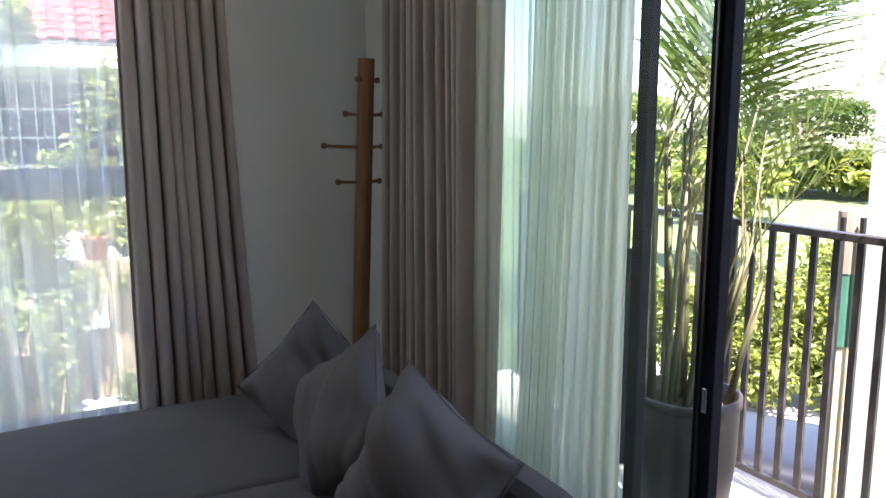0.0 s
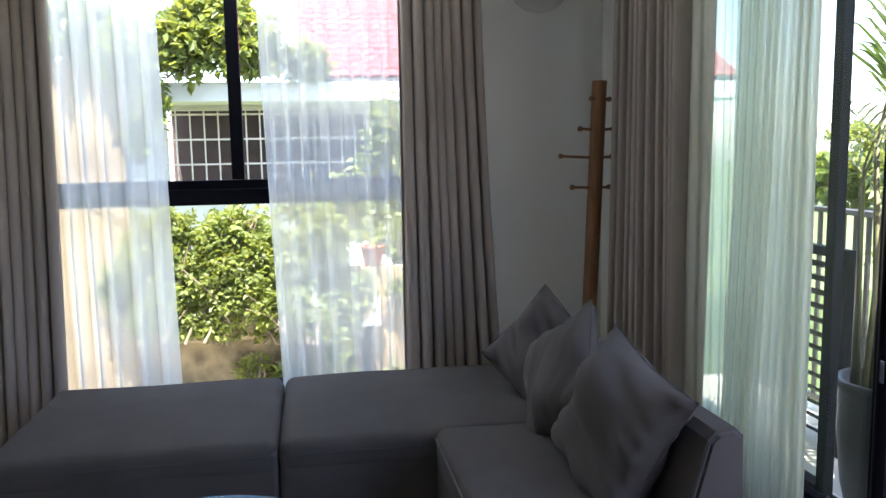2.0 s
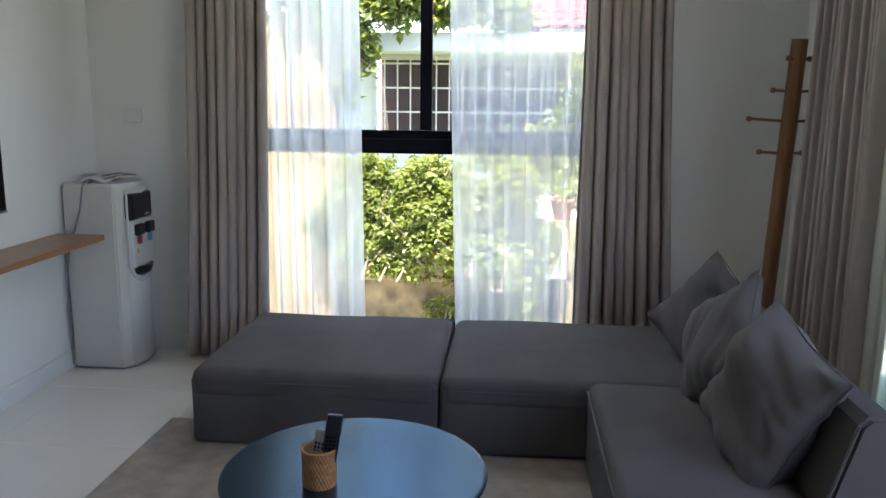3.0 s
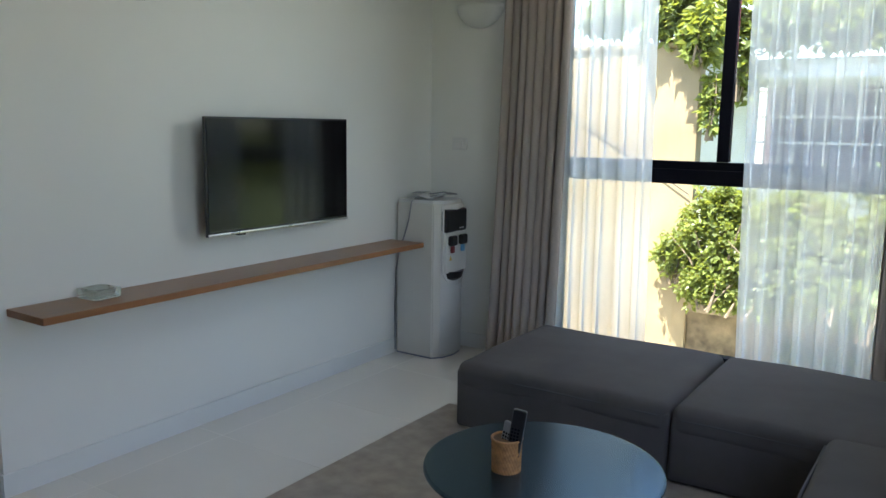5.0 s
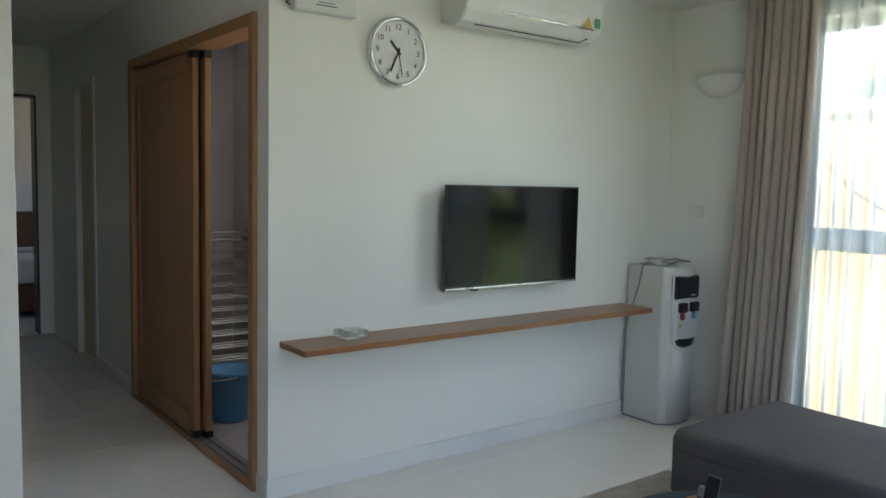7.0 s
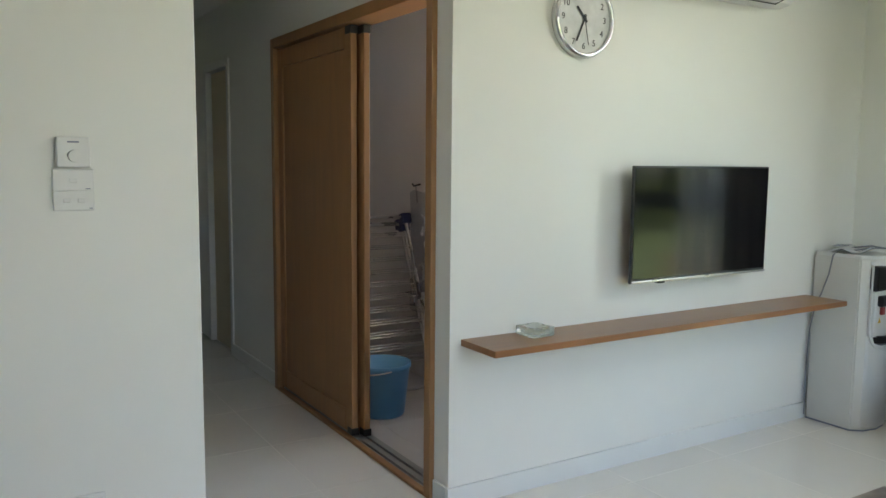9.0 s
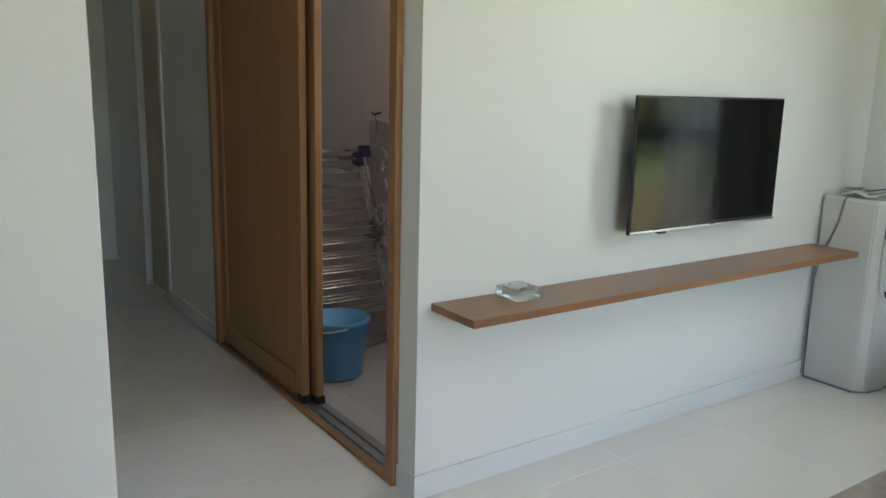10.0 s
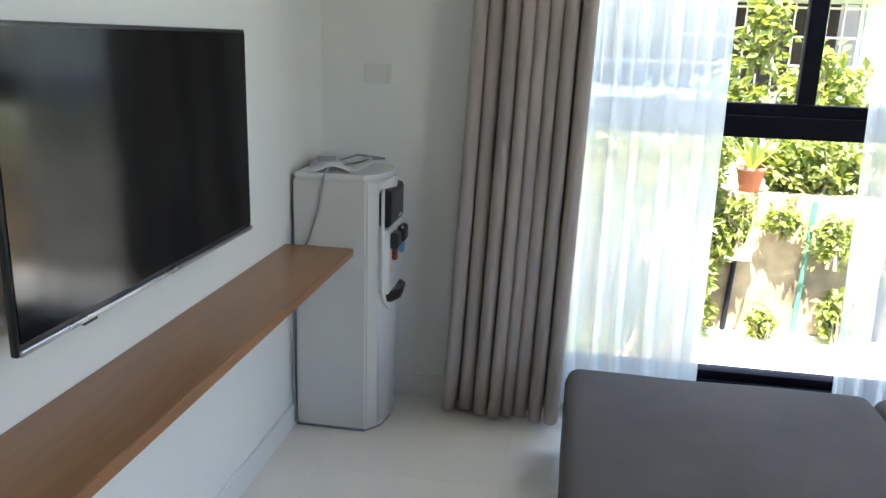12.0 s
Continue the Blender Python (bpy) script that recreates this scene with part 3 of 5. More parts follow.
part("door_frame", boxes([((-6.36, 0.715, 0), (-6.19, 0.732, 2.03)), ((-6.36, -0.002, 0), (-6.19, 0.015, 2.03)), ((-6.36, 0.015, 2.013), (-6.19, 0.715, 2.032))], 0.003), PLASTIC_BLACK, d4)

# ---- living room things ----
def soft_part(name, size, at, r, crown, parent, material, seed, turn=0.0):
    ob = part(name, soft_box(size, r, crown, 10, 0.006, seed), material, parent, "", True)
    ob.matrix_basis = pose(*at, 0, 0, turn)
    return ob

def ottoman(x0, x1, y0, y1, label, seed):
    w, d = x1 - x0, y1 - y0
    th = thing("ottoman", (x0 + x1) / 2, (y0 + y1) / 2, 0.006, label, "ottoman", "sofa modules")
    soft_part("base", (w - 0.002, d, 0.262), (0, 0, 0.012), 0.020, 0, th, SOFA, seed)
    soft_part("seat_pad", (w, d + 0.006, 0.125), (0, 0, 0.185), 0.044, 0.012, th, SOFA, seed + 3)
    part("seam", tube([(-w / 2 + 0.045, -d / 2 - 0.001, 0.262), (w / 2 - 0.045, -d / 2 - 0.001, 0.262)], 0.0035, 6), PIPING, th)
    for sx in (-1, 1):
        for sy in (-1, 1):
            part("foot", moved(lathe([(0.02, 0), (0.022, 0.016)], 12), Matrix.Translation((sx * (w / 2 - 0.08), sy * (d / 2 - 0.08), -0.004))), PLASTIC_BLACK, th)
    return th
ottoman(-0.895, 0.0565, 2.325, 3.16, "charcoal grey fabric ottoman below the window", 1)
ottoman(0.058, 1.060, 2.325, 3.16, "charcoal grey fabric ottoman beside the corner seat", 5)

def corner_seat():
    th = thing("sofa_chair", 0.94, 1.85, 0.006, "charcoal grey fabric armless sofa seat with a sloping backrest", "sofa", "sofa modules")
    soft_part("base", (0.47, 0.86, 0.23), (-0.105, 0.025, 0.012), 0.022, 0, th, SOFA, 11)
    soft_part("seat_cushion", (0.50, 0.885, 0.145), (-0.095, 0.020, 0.185), 0.040, 0.010, th, SOFA, 12)
    part("piping", tube([(-0.310, -0.424, 0.302), (-0.1, -0.428, 0.310), (0.115, -0.424, 0.302)], 0.004, 6), PIPING, th)
    part("piping", tube([(-0.346, -0.38, 0.302), (-0.349, 0.0, 0.310), (-0.346, 0.42, 0.302)], 0.004, 6), PIPING, th)
    prof = [(0.115, 0.012), (0.318, 0.012), (0.300, 0.575), (0.278, 0.596), (0.228, 0.590), (0.205, 0.568), (0.125, 0.28)]
    ys = [-0.430 + 1.34 * k / 14 for k in range(15)]
    bm = bmesh.new()
    rings = [[bm.verts.new((x + 0.004 * noise.noise((x * 5, y * 4, z * 4)), y, z + 0.006 * noise.noise((x, y * 3, z)))) for x, z in prof] for y in ys]
    for a, b in zip(rings, rings[1:]):
        for k in range(len(prof)):
            bm.faces.new((a[k], b[k], b[(k + 1) % 7], a[(k + 1) % 7]))
    bm.faces.new(rings[0])
    bm.faces.new(rings[-1][::-1])
    bmesh.ops.recalc_face_normals(bm, faces=bm.faces[:])
    bmesh.ops.bevel(bm, geom=[e for e in bm.edges if len({round(v.co.y, 3) for v in e.verts}) == 1 and (e.verts[0].co.y < -0.42 or e.verts[0].co.y > 0.90)], offset=0.012, segments=3, affect="EDGES")
    part("backrest", bm, SOFA, th)
    part("welt", tube([(0.117, -0.427, 0.06), (0.126, -0.427, 0.28), (0.206, -0.427, 0.564)], 0.003, 6), PIPING, th)
corner_seat()

def cushion(label, w, h, t, m, seed):
    th = thing("cushion", 0, 0, 0, label, "cushion", "scatter cushions")
    part("cover", cushion_mesh(w, h, t, seed), CUSH, th, "", True)
    edge = [(-w / 2 * 0.985, 0, -h / 2 * 0.985), (0, 0, -h / 2 * 0.90), (w / 2 * 0.985, 0, -h / 2 * 0.985), (w / 2 * 0.90, 0, 0), (w / 2 * 0.985, 0, h / 2 * 0.985), (0, 0, h / 2 * 0.90), (-w / 2 * 0.985, 0, h / 2 * 0.985), (-w / 2 * 0.90, 0, 0)]
    ring = []
    for a, b in zip(edge, edge[1:] + edge[:1]):
        ring += [Vector(a).lerp(Vector(b), k / 4) for k in range(4)]
    part("piping", tube(ring, 0.002, 6, closed=True), PIPING, th)
    th.matrix_basis = m
    return th
def facing(at, normal, spin):
    """A cushion at a place, facing along normal, spun about it by degrees."""
    n = Vector(normal).normalized()
    x = Vector((0, 0, 1)).cross(n).normalized()
    z = n.cross(x)
    rot = Matrix((x, n, z)).transposed().to_4x4()
    return Matrix.Translation(at) @ rot @ Matrix.Rotation(radians(spin), 4, "Y")
cushion("grey fabric cushion leaning on the backrest", 0.48, 0.43, 0.20, facing((1.035, 1.745, 0.512), (-0.90, -0.16, 0.40), 14), 3)
cushion("grey fabric cushion standing on its corner", 0.43, 0.41, 0.17, facing((1.02, 2.20, 0.515), (-0.94, -0.06, 0.34), 52), 9)
cushion("grey fabric cushion propped in the sofa's corner", 0.41, 0.40, 0.17, facing((1.09, 2.62, 0.482), (-0.62, -0.74, 0.25), 40), 17)

# round table
def round_table():
    th = thing("coffee_table", -0.11, 1.61, 0.012, "low round coffee table with a glossy black top", "table")
    part("tabletop", lathe([(0.0, 0.270), (0.352, 0.270), (0.368, 0.274), (0.372, 0.280), (0.370, 0.286), (0.362, 0.288), (0.0, 0.288)], 72), TABLE_TOP, th)
    part("under_frame", lathe([(0.26, 0.252), (0.26, 0.269), (0.24, 0.269), (0.24, 0.252)], 48), PLASTIC_BLACK, th)
    for k in range(4):
        a = radians(45 + 90 * k)
        part("leg", tube([(0.25 * math.cos(a), 0.25 * math.sin(a), 0.255), (0.29 * math.cos(a), 0.29 * math.sin(a), 0.0)], 0.013, 10), PLASTIC_BLACK, th)
round_table()

def woven_pot():
    th = thing("pen_pot", -0.187, 1.515, 0.3005, "woven rattan pot on the round table", "pot")
    seg, rows = 120, 40
    verts, faces = [], []
    for j in range(rows + 1):
        z = 0.102 * j / rows
        for i in range(seg):
            a = 2 * math.pi * i / seg
            r = 0.0435 + 0.0013 * math.sin(a * 30 + z * 300) + 0.0009 * math.sin(a * 30 - z * 300) + 0.002 * (z / 0.1)
            verts.append((r * math.cos(a), r * math.sin(a), z))
    for j in range(rows):
        for i in range(seg):
            faces.append((j * seg + i, j * seg + (i + 1) % seg, (j + 1) * seg + (i + 1) % seg, (j + 1) * seg + i))
    part("body", mesh_from("body", verts, faces, WICKER, True), WICKER, th)
    part("rim", moved(tube([(0.0455 * math.cos(a), 0.0455 * math.sin(a), 0) for a in [k * math.pi / 18 for k in range(36)]], 0.0042, 8, closed=True), Matrix.Translation((0, 0, 0.102))), WICKER, th)
    part("lining", lathe([(0.0, 0.004), (0.040, 0.004), (0.0415, 0.101), (0.0405, 0.101)], 32), mat("wicker_inside", (0.16, 0.08, 0.03), 0.8), th)
woven_pot()
def remote(x, y, lean, turn, material, label, length, w):
    th = thing("remote_control", x, y, 0.307, label, "remote control", "remotes in the pot")
    th.matrix_basis = pose(x, y, 0.307, lean[0], lean[1], turn)
    part("body", box((-w / 2, -0.008, 0), (w / 2, 0.008, length), 0.005, None, 3), material, th)
    part("keypad", boxes([((-w / 2 + 0.005 + 0.0095 * i, -0.0095, length * 0.45 + 0.011 * j), (-w / 2 + 0.0115 + 0.0095 * i, -0.008, length * 0.45 + 0.018 + 0.011 * j - 0.011)) for i in range(3) for j in range(5)], 0.0008), BLACK, th)
remote(-0.172, 1.512, (4, 9), 15, PLASTIC_BLACK, "black remote control standing in the rattan pot", 0.200, 0.042)
remote(-0.200, 1.506, (-5, 8), -10, GREY_PL, "grey remote control standing in the rattan pot", 0.150, 0.034)

tagged(part("rug", soft_box((2.20, 2.26, 0.012), 0.005, 0, 12, 0.0, 2), RUG), "taupe grey short pile rug under the sofa", "rug").matrix_basis = pose(0.02, 1.43, 0.0005)

# television
def television():
    th = thing("television", XW, 2.144, 0.852, "flat black television mounted on the white wall", "television")
    part("housing", boxes([((0.084, -0.449, 0.0), (0.098, 0.449, 0.509))], 0.004), PLASTIC_BLACK, th)
    part("rear_cover", boxes([((0.046, -0.30, 0.06), (0.0835, 0.30, 0.36))], 0.010), PLASTIC_BLACK, th)
    part("screen", box((0.0985, -0.441, 0.022), (0.1005, 0.441, 0.501)), SCREEN, th)
    part("lower_trim", box((0.0985, -0.446, 0.002), (0.104, 0.446, 0.012), 0.002), STEEL, th, "bright metal lower trim")
    part("wall_bracket", boxes([((0.001, -0.2, 0.10), (0.045, 0.2, 0.40))], 0.003), PLASTIC_BLACK, th)
    part("sensor", box((0.070, -0.275, -0.008), (0.096, -0.235, 0.0), 0.002), PLASTIC_BLACK, th)
television()

def wall_shelf():
    th = thing("wall_shelf", XW, 0.893, 0.656, "long oak shelf fixed to the wall below the television", "shelf")
    part("board", box((0.0005, 0.0, 0.0), (0.231, 2.195, 0.026), 0.002), OAK, th)
    part("edge_band", box((0.2314, 0.0005, 0.0005), (0.235, 2.1945, 0.0255), 0.0015), OAK_EDGE, th, "paler oak front edge")
    for y in (0.28, 1.10, 1.92):
        part("bracket", box((0.001, y - 0.012, -0.006), (0.16, y + 0.012, -0.0003), 0.001), STEEL, th, "concealed steel bracket")
wall_shelf()

def ashtray():
    th = thing("ashtray", -1.766, 1.197, 0.6825, "square clear glass ashtray on the oak shelf", "ashtray", turn=5)
    bm = bmesh.new()
    w, wi = 0.057, 0.043
    rows = [(w * 0.94, 0.0), (w, 0.006), (w, 0.036), (wi, 0.038), (wi * 0.85, 0.010)]
    rings = []
    for s, z in rows:
        ring = []
        for k in range(64):
            a = 2 * math.pi * (k + 0.5) / 64
            c, d = math.cos(a), math.sin(a)
            q = (abs(c) ** 22 + abs(d) ** 22) ** (-1 / 22)
            notch = 0.005 if z > 0.03 and min(abs(c), abs(d)) < 0.1 else 0
            ring.append(bm.verts.new((c * q * s, d * q * s, z - notch)))
        rings.append(ring)
    for a, b in zip(rings, rings[1:]):
        for k in range(64):
            bm.faces.new((a[k], a[(k + 1) % 64], b[(k + 1) % 64], b[k]))
    bm.faces.new(rings[0][::-1])
    bm.faces.new(rings[-1])
    bmesh.ops.recalc_face_normals(bm, faces=bm.faces[:])
    part("dish", bm, GLASS, th).visible_shadow = False
ashtray()

def wall_clock():
    th = thing("wall_clock", XW, 1.460, 1.955, "round wall clock with a chrome rim and white dial", "clock")
    def on(bm):
        return moved(bm, Matrix(((0, 0, 1, 0), (1, 0, 0, 0), (0, 1, 0, 0), (0, 0, 0, 1))))
    part("rim", on(lathe([(0.140, 0.001), (0.156, 0.004), (0.159, 0.018), (0.154, 0.034), (0.146, 0.040), (0.138, 0.034), (0.136, 0.022)], 64, None, False)), CHROME, th, "chrome rim", True)
    part("dial", on(lathe([(0.0, 0.0215), (0.1365, 0.0215), (0.1365, 0.006), (0.0, 0.006)], 48)), PAPER, th)
    place = Matrix(((0, 0, 1, 0), (1, 0, 0, 0), (0, 1, 0, 0), (0, 0, 0, 1)))
    for k in range(1, 13):
        a = radians(30 * k)
        me = text_mesh(str(k), 0.036, INK)
        ob = part("numeral", me, INK, th)
        ob.matrix_basis = place @ Matrix.Translation((0.110 * math.sin(a), 0.110 * math.cos(a), 0.0225))
    for ang, ln, wd, nm in ((317, 0.062, 0.0055, "hour_hand"), (204, 0.100, 0.004, "minute_hand"), (168, 0.105, 0.0015, "second_hand")):
        ob = part(nm, box((-wd, -0.018, 0), (wd, ln, 0.0015)), INK, th)
        ob.matrix_basis = place @ Matrix.Translation((0, 0, 0.025 + 0.002 * (wd < 0.004))) @ Matrix.Rotation(-radians(ang), 4, "Z")
    part("hub", on(lathe([(0.0, 0.024), (0.006, 0.024), (0.006, 0.031), (0.0, 0.031)], 16)), INK, th)
wall_clock()

def air_conditioner():
    th = thing("air_conditioner", XW, 2.160, 2.102, "white wall mounted air conditioner with a chrome strip", "air conditioner")
    bm = bmesh.new()
    prof = [(0.001, 0.02), (0.10, 0.0), (0.16, 0.012), (0.198, 0.055), (0.212, 0.11), (0.212, 0.235), (0.195, 0.262), (0.001, 0.268)]
    a = [bm.verts.new((x, -0.45, z)) for x, z in prof]
    b = [bm.verts.new((x, 0.45, z)) for x, z in prof]
    for i in range(len(prof)):
        j = (i + 1) % len(prof)
        bm.faces.new((a[i], b[i], b[j], a[j]))
    bm.faces.new(a[::-1])
    bm.faces.new(b)
    bmesh.ops.recalc_face_normals(bm, faces=bm.faces[:])
    bmesh.ops.bevel(bm, geom=[e for e in bm.edges if abs(e.verts[0].co.y - e.verts[1].co.y) < 1e-6], offset=0.006, segments=2, affect="EDGES")
    part("body", bm, WHITE_PL, th)
    part("louvre", box((0.128, -0.36, 0.001), (0.176, 0.36, 0.008), 0.002), WHITE_PL, th).matrix_basis = pose(0, 0, 0.022, 0, -33, 0) @ Matrix.Translation((0.0, 0, 0.064))
    part("outlet_slot", tube([(0.150, -0.36, 0.004), (0.150, 0.34, 0.004), (0.178, 0.37, 0.026)], 0.003, 6), INK, th)
    part("chrome_strip", tube([(0.206, -0.24, 0.066), (0.215, 0.0, 0.064), (0.206, 0.38, 0.066)], 0.006, 8), CHROME, th, "curved chrome strip")
    part("warning_sticker", mesh_from("warning_sticker", [(0.2135, 0.30, 0.07), (0.2135, 0.37, 0.07), (0.2135, 0.335, 0.13)], [(0, 1, 2)], SIGN_Y), SIGN_Y, th, "yellow triangular warning sticker")
    part("energy_label", box((0.2125, 0.385, 0.075), (0.2138, 0.425, 0.125)), SIGN_G, th, "green energy label")
air_conditioner()

def emergency_light():
    th = thing("emergency_light", XW, 1.082, 2.066, "white emergency light box high on the wall", "emergency light")
    part("body", box((0.001, -0.150, 0.0), (0.055, 0.150, 0.20), 0.008), WHITE_PL, th)
    for y in (-0.05, 0.05):
        s = -1 if y < 0 else 1
        part("arrow", mesh_from("arrow", [(0.056, y - s * 0.025, 0.105), (0.056, y - s * 0.025, 0.115), (0.056, y + s * 0.005, 0.115), (0.056, y + s * 0.005, 0.105), (0.056, y, 0.095), (0.056, y + s * 0.025, 0.110), (0.056, y, 0.125)], [(0, 1, 2, 3), (4, 5, 6)], INK), INK, th)
    part("marking", boxes([((0.055, -0.055, 0.028), (0.0558, 0.045, 0.032)), ((0.055, -0.045, 0.040), (0.0558, 0.035, 0.043)), ((0.055, -0.003, 0.065), (0.0558, 0.004, 0.085))]), INK, th)
    part("lamp", moved(lathe([(0.018, 0), (0.018, 0.03), (0.0, 0.036)], 16), Matrix.Translation((0.03, 0.105, 0.20))), GREY_PL, th)
    part("cable", tube([(0.012, -0.152, 0.12), (0.012, -0.175, 0.08), (0.012, -0.168, 0.03), (0.012, -0.152, 0.02)], 0.004, 6), INK, th, "black cable")
emergency_light()

def sconce(x, z):
    th = thing("wall_sconce", x, YN, z, "white plaster half bowl uplight on the wall", "wall lamp", "plaster uplights")
    bm = bmesh.new()
    n, m = 24, 10
    def ring(r, dz):
        return [[bm.verts.new((r * math.cos(math.pi * i / n) * math.cos(q), -0.75 * r * math.sin(math.pi * i / n) * math.cos(q) - 0.0005, dz - r * 0.85 * math.sin(q))) for i in range(n + 1)] for q in [math.pi / 2 * j / m for j in range(m + 1)]]
    outer, inner = ring(0.150, 0), ring(0.140, 0)
    for g in (outer, inner):
        for j in range(m):
            for i in range(n):
                bm.faces.new((g[j][i], g[j][i + 1], g[j + 1][i + 1], g[j + 1][i]))
    for i in range(n):
        bm.faces.new((outer[0][i], outer[0][i + 1], inner[0][i + 1], inner[0][i]))
    bmesh.ops.recalc_face_normals(bm, faces=bm.faces[:])
    part("bowl", bm, PLASTER, th, "", True)
    part("bulb", moved(lathe([(0.0, 0.0), (0.02, 0.015), (0.025, 0.04), (0.0, 0.062)], 16), Matrix.Translation((0, -0.055, -0.06))), WHITE_PL, th)
    part("holder", box((-0.015, -0.06, -0.10), (0.015, -0.001, -0.06)), WHITE_PL, th)
sconce(1.32, 2.075)
sconce(-1.505, 2.015)

def plate(name, x, z, w, h, label, cat, wall, keys):
    """A switch or socket plate; wall: 'n' on the north wall, 'w' on a wall that faces east."""
    if wall == "n":
        th = thing(name, x, YN, z, label, cat)
        r = 0.0
    else:
        th = thing(name, XT, x, z, label, cat, turn=90)
        r = 0.0
    part("plate", box((-w / 2, -0.011, -h / 2), (w / 2, -0.0005, h / 2), 0.003), WHITE_PL, th)
    for k in keys:
        part(k[0], box((k[1] - k[3] / 2, -0.015, k[2] - k[4] / 2), (k[1] + k[3] / 2, -0.011, k[2] + k[4] / 2), 0.0015), k[5], th)
    return th
plate("wall_plate", -1.632, 1.23, 0.102, 0.072, "blank white wall plate", "wall plate", "n", [("key", 0, 0, 0.05, 0.04, WHITE_PL)])
plate("light_switch", -0.447, 1.303, 0.116, 0.068, "white single light switch", "light switch", "w", [("key", 0, 0, 0.022, 0.014, WHITE_PL), ("mark", 0.04, -0.026, 0.014, 0.003, INKGREY)])
plate("light_switch", -0.447, 1.241, 0.116, 0.062, "white double light switch", "light switch", "w", [("key", -0.02, 0, 0.020, 0.013, WHITE_PL), ("key", 0.02, 0, 0.020, 0.013, WHITE_PL), ("mark", 0.046, -0.024, 0.010, 0.003, INKGREY)])
plate("power_socket", -0.447, 0.27, 0.112, 0.068, "white double power socket low on the wall", "power socket", "w", [("outlet", -0.028, 0, 0.040, 0.040, WHITE_PL), ("outlet", 0.028, 0, 0.040, 0.040, WHITE_PL), ("hole", -0.036, 0.004, 0.005, 0.012, INK), ("hole", -0.020, 0.004, 0.005, 0.012, INK), ("hole", 0.020, 0.004, 0.005, 0.012, INK), ("hole", 0.036, 0.004, 0.005, 0.012, INK)])
def thermostat():
    th = thing("thermostat", XT, -0.446, 1.388, "white fan dimmer box with a round knob above the switches", "thermostat", turn=90)
    part("body", box((-0.046, -0.034, -0.046), (0.046, -0.0005, 0.046), 0.004), WHITE_PL, th)
    part("knob", moved(lathe([(0.019, 0), (0.018, 0.010), (0.0, 0.011)], 24), Matrix.Translation((0.002, -0.034, -0.012)) @ Matrix.Rotation(radians(90), 4, "X")), WHITE_PL, th)
    part("marking", box((-0.016, -0.0348, 0.028), (0.016, -0.034, 0.033)), INKGREY, th)
thermostat()

def coat_rack():
    th = thing("coat_stand", 1.432, 3.11, 0.0, "tall wooden coat stand with short pegs in the corner", "coat stand")
    lean = 0.062
    part("post", tube([(0, 0, 0.03), (lean * 0.5, 0, 0.8), (lean, 0, 1.590)], 0.0335, 24), RACKWOOD, th, "", False)
    pegs = [(1.507, 0.050, 215), (1.507, 0.050, 15), (1.373, 0.088, 195), (1.373, 0.064, -5), (1.248, 0.172, 188), (1.248, 0.064, -8), (1.112, 0.122, 198), (1.112, 0.058, -5)]
    for z, ln, a in pegs:
        x0 = lean * z / 1.578
        d = Vector((math.cos(radians(a)), math.sin(radians(a)), 0.06))
        pg = part("peg", tube([Vector((x0, 0, z)) + d * 0.028, Vector((x0, 0, z)) + d * ln], 0.0062, 10), RACKWOOD, th)
        part("knob", tube([Vector((x0, 0, z)) + d * (ln - 0.004), Vector((x0, 0, z)) + d * ln, Vector((x0, 0, z)) + d * (ln + 0.012), Vector((x0, 0, z)) + d * (ln + 0.015)], [0.007, 0.0115, 0.0115, 0.008], 12), RACKWOOD, pg)
    for k in range(3):
        a = radians(30 + 120 * k)
        part("foot", tube([(0, 0, 0.12), (0.12 * math.cos(a), 0.12 * math.sin(a), 0.03), (0.17 * math.cos(a), 0.17 * math.sin(a), 0.013)], 0.013, 10), RACKWOOD, th)
coat_rack()

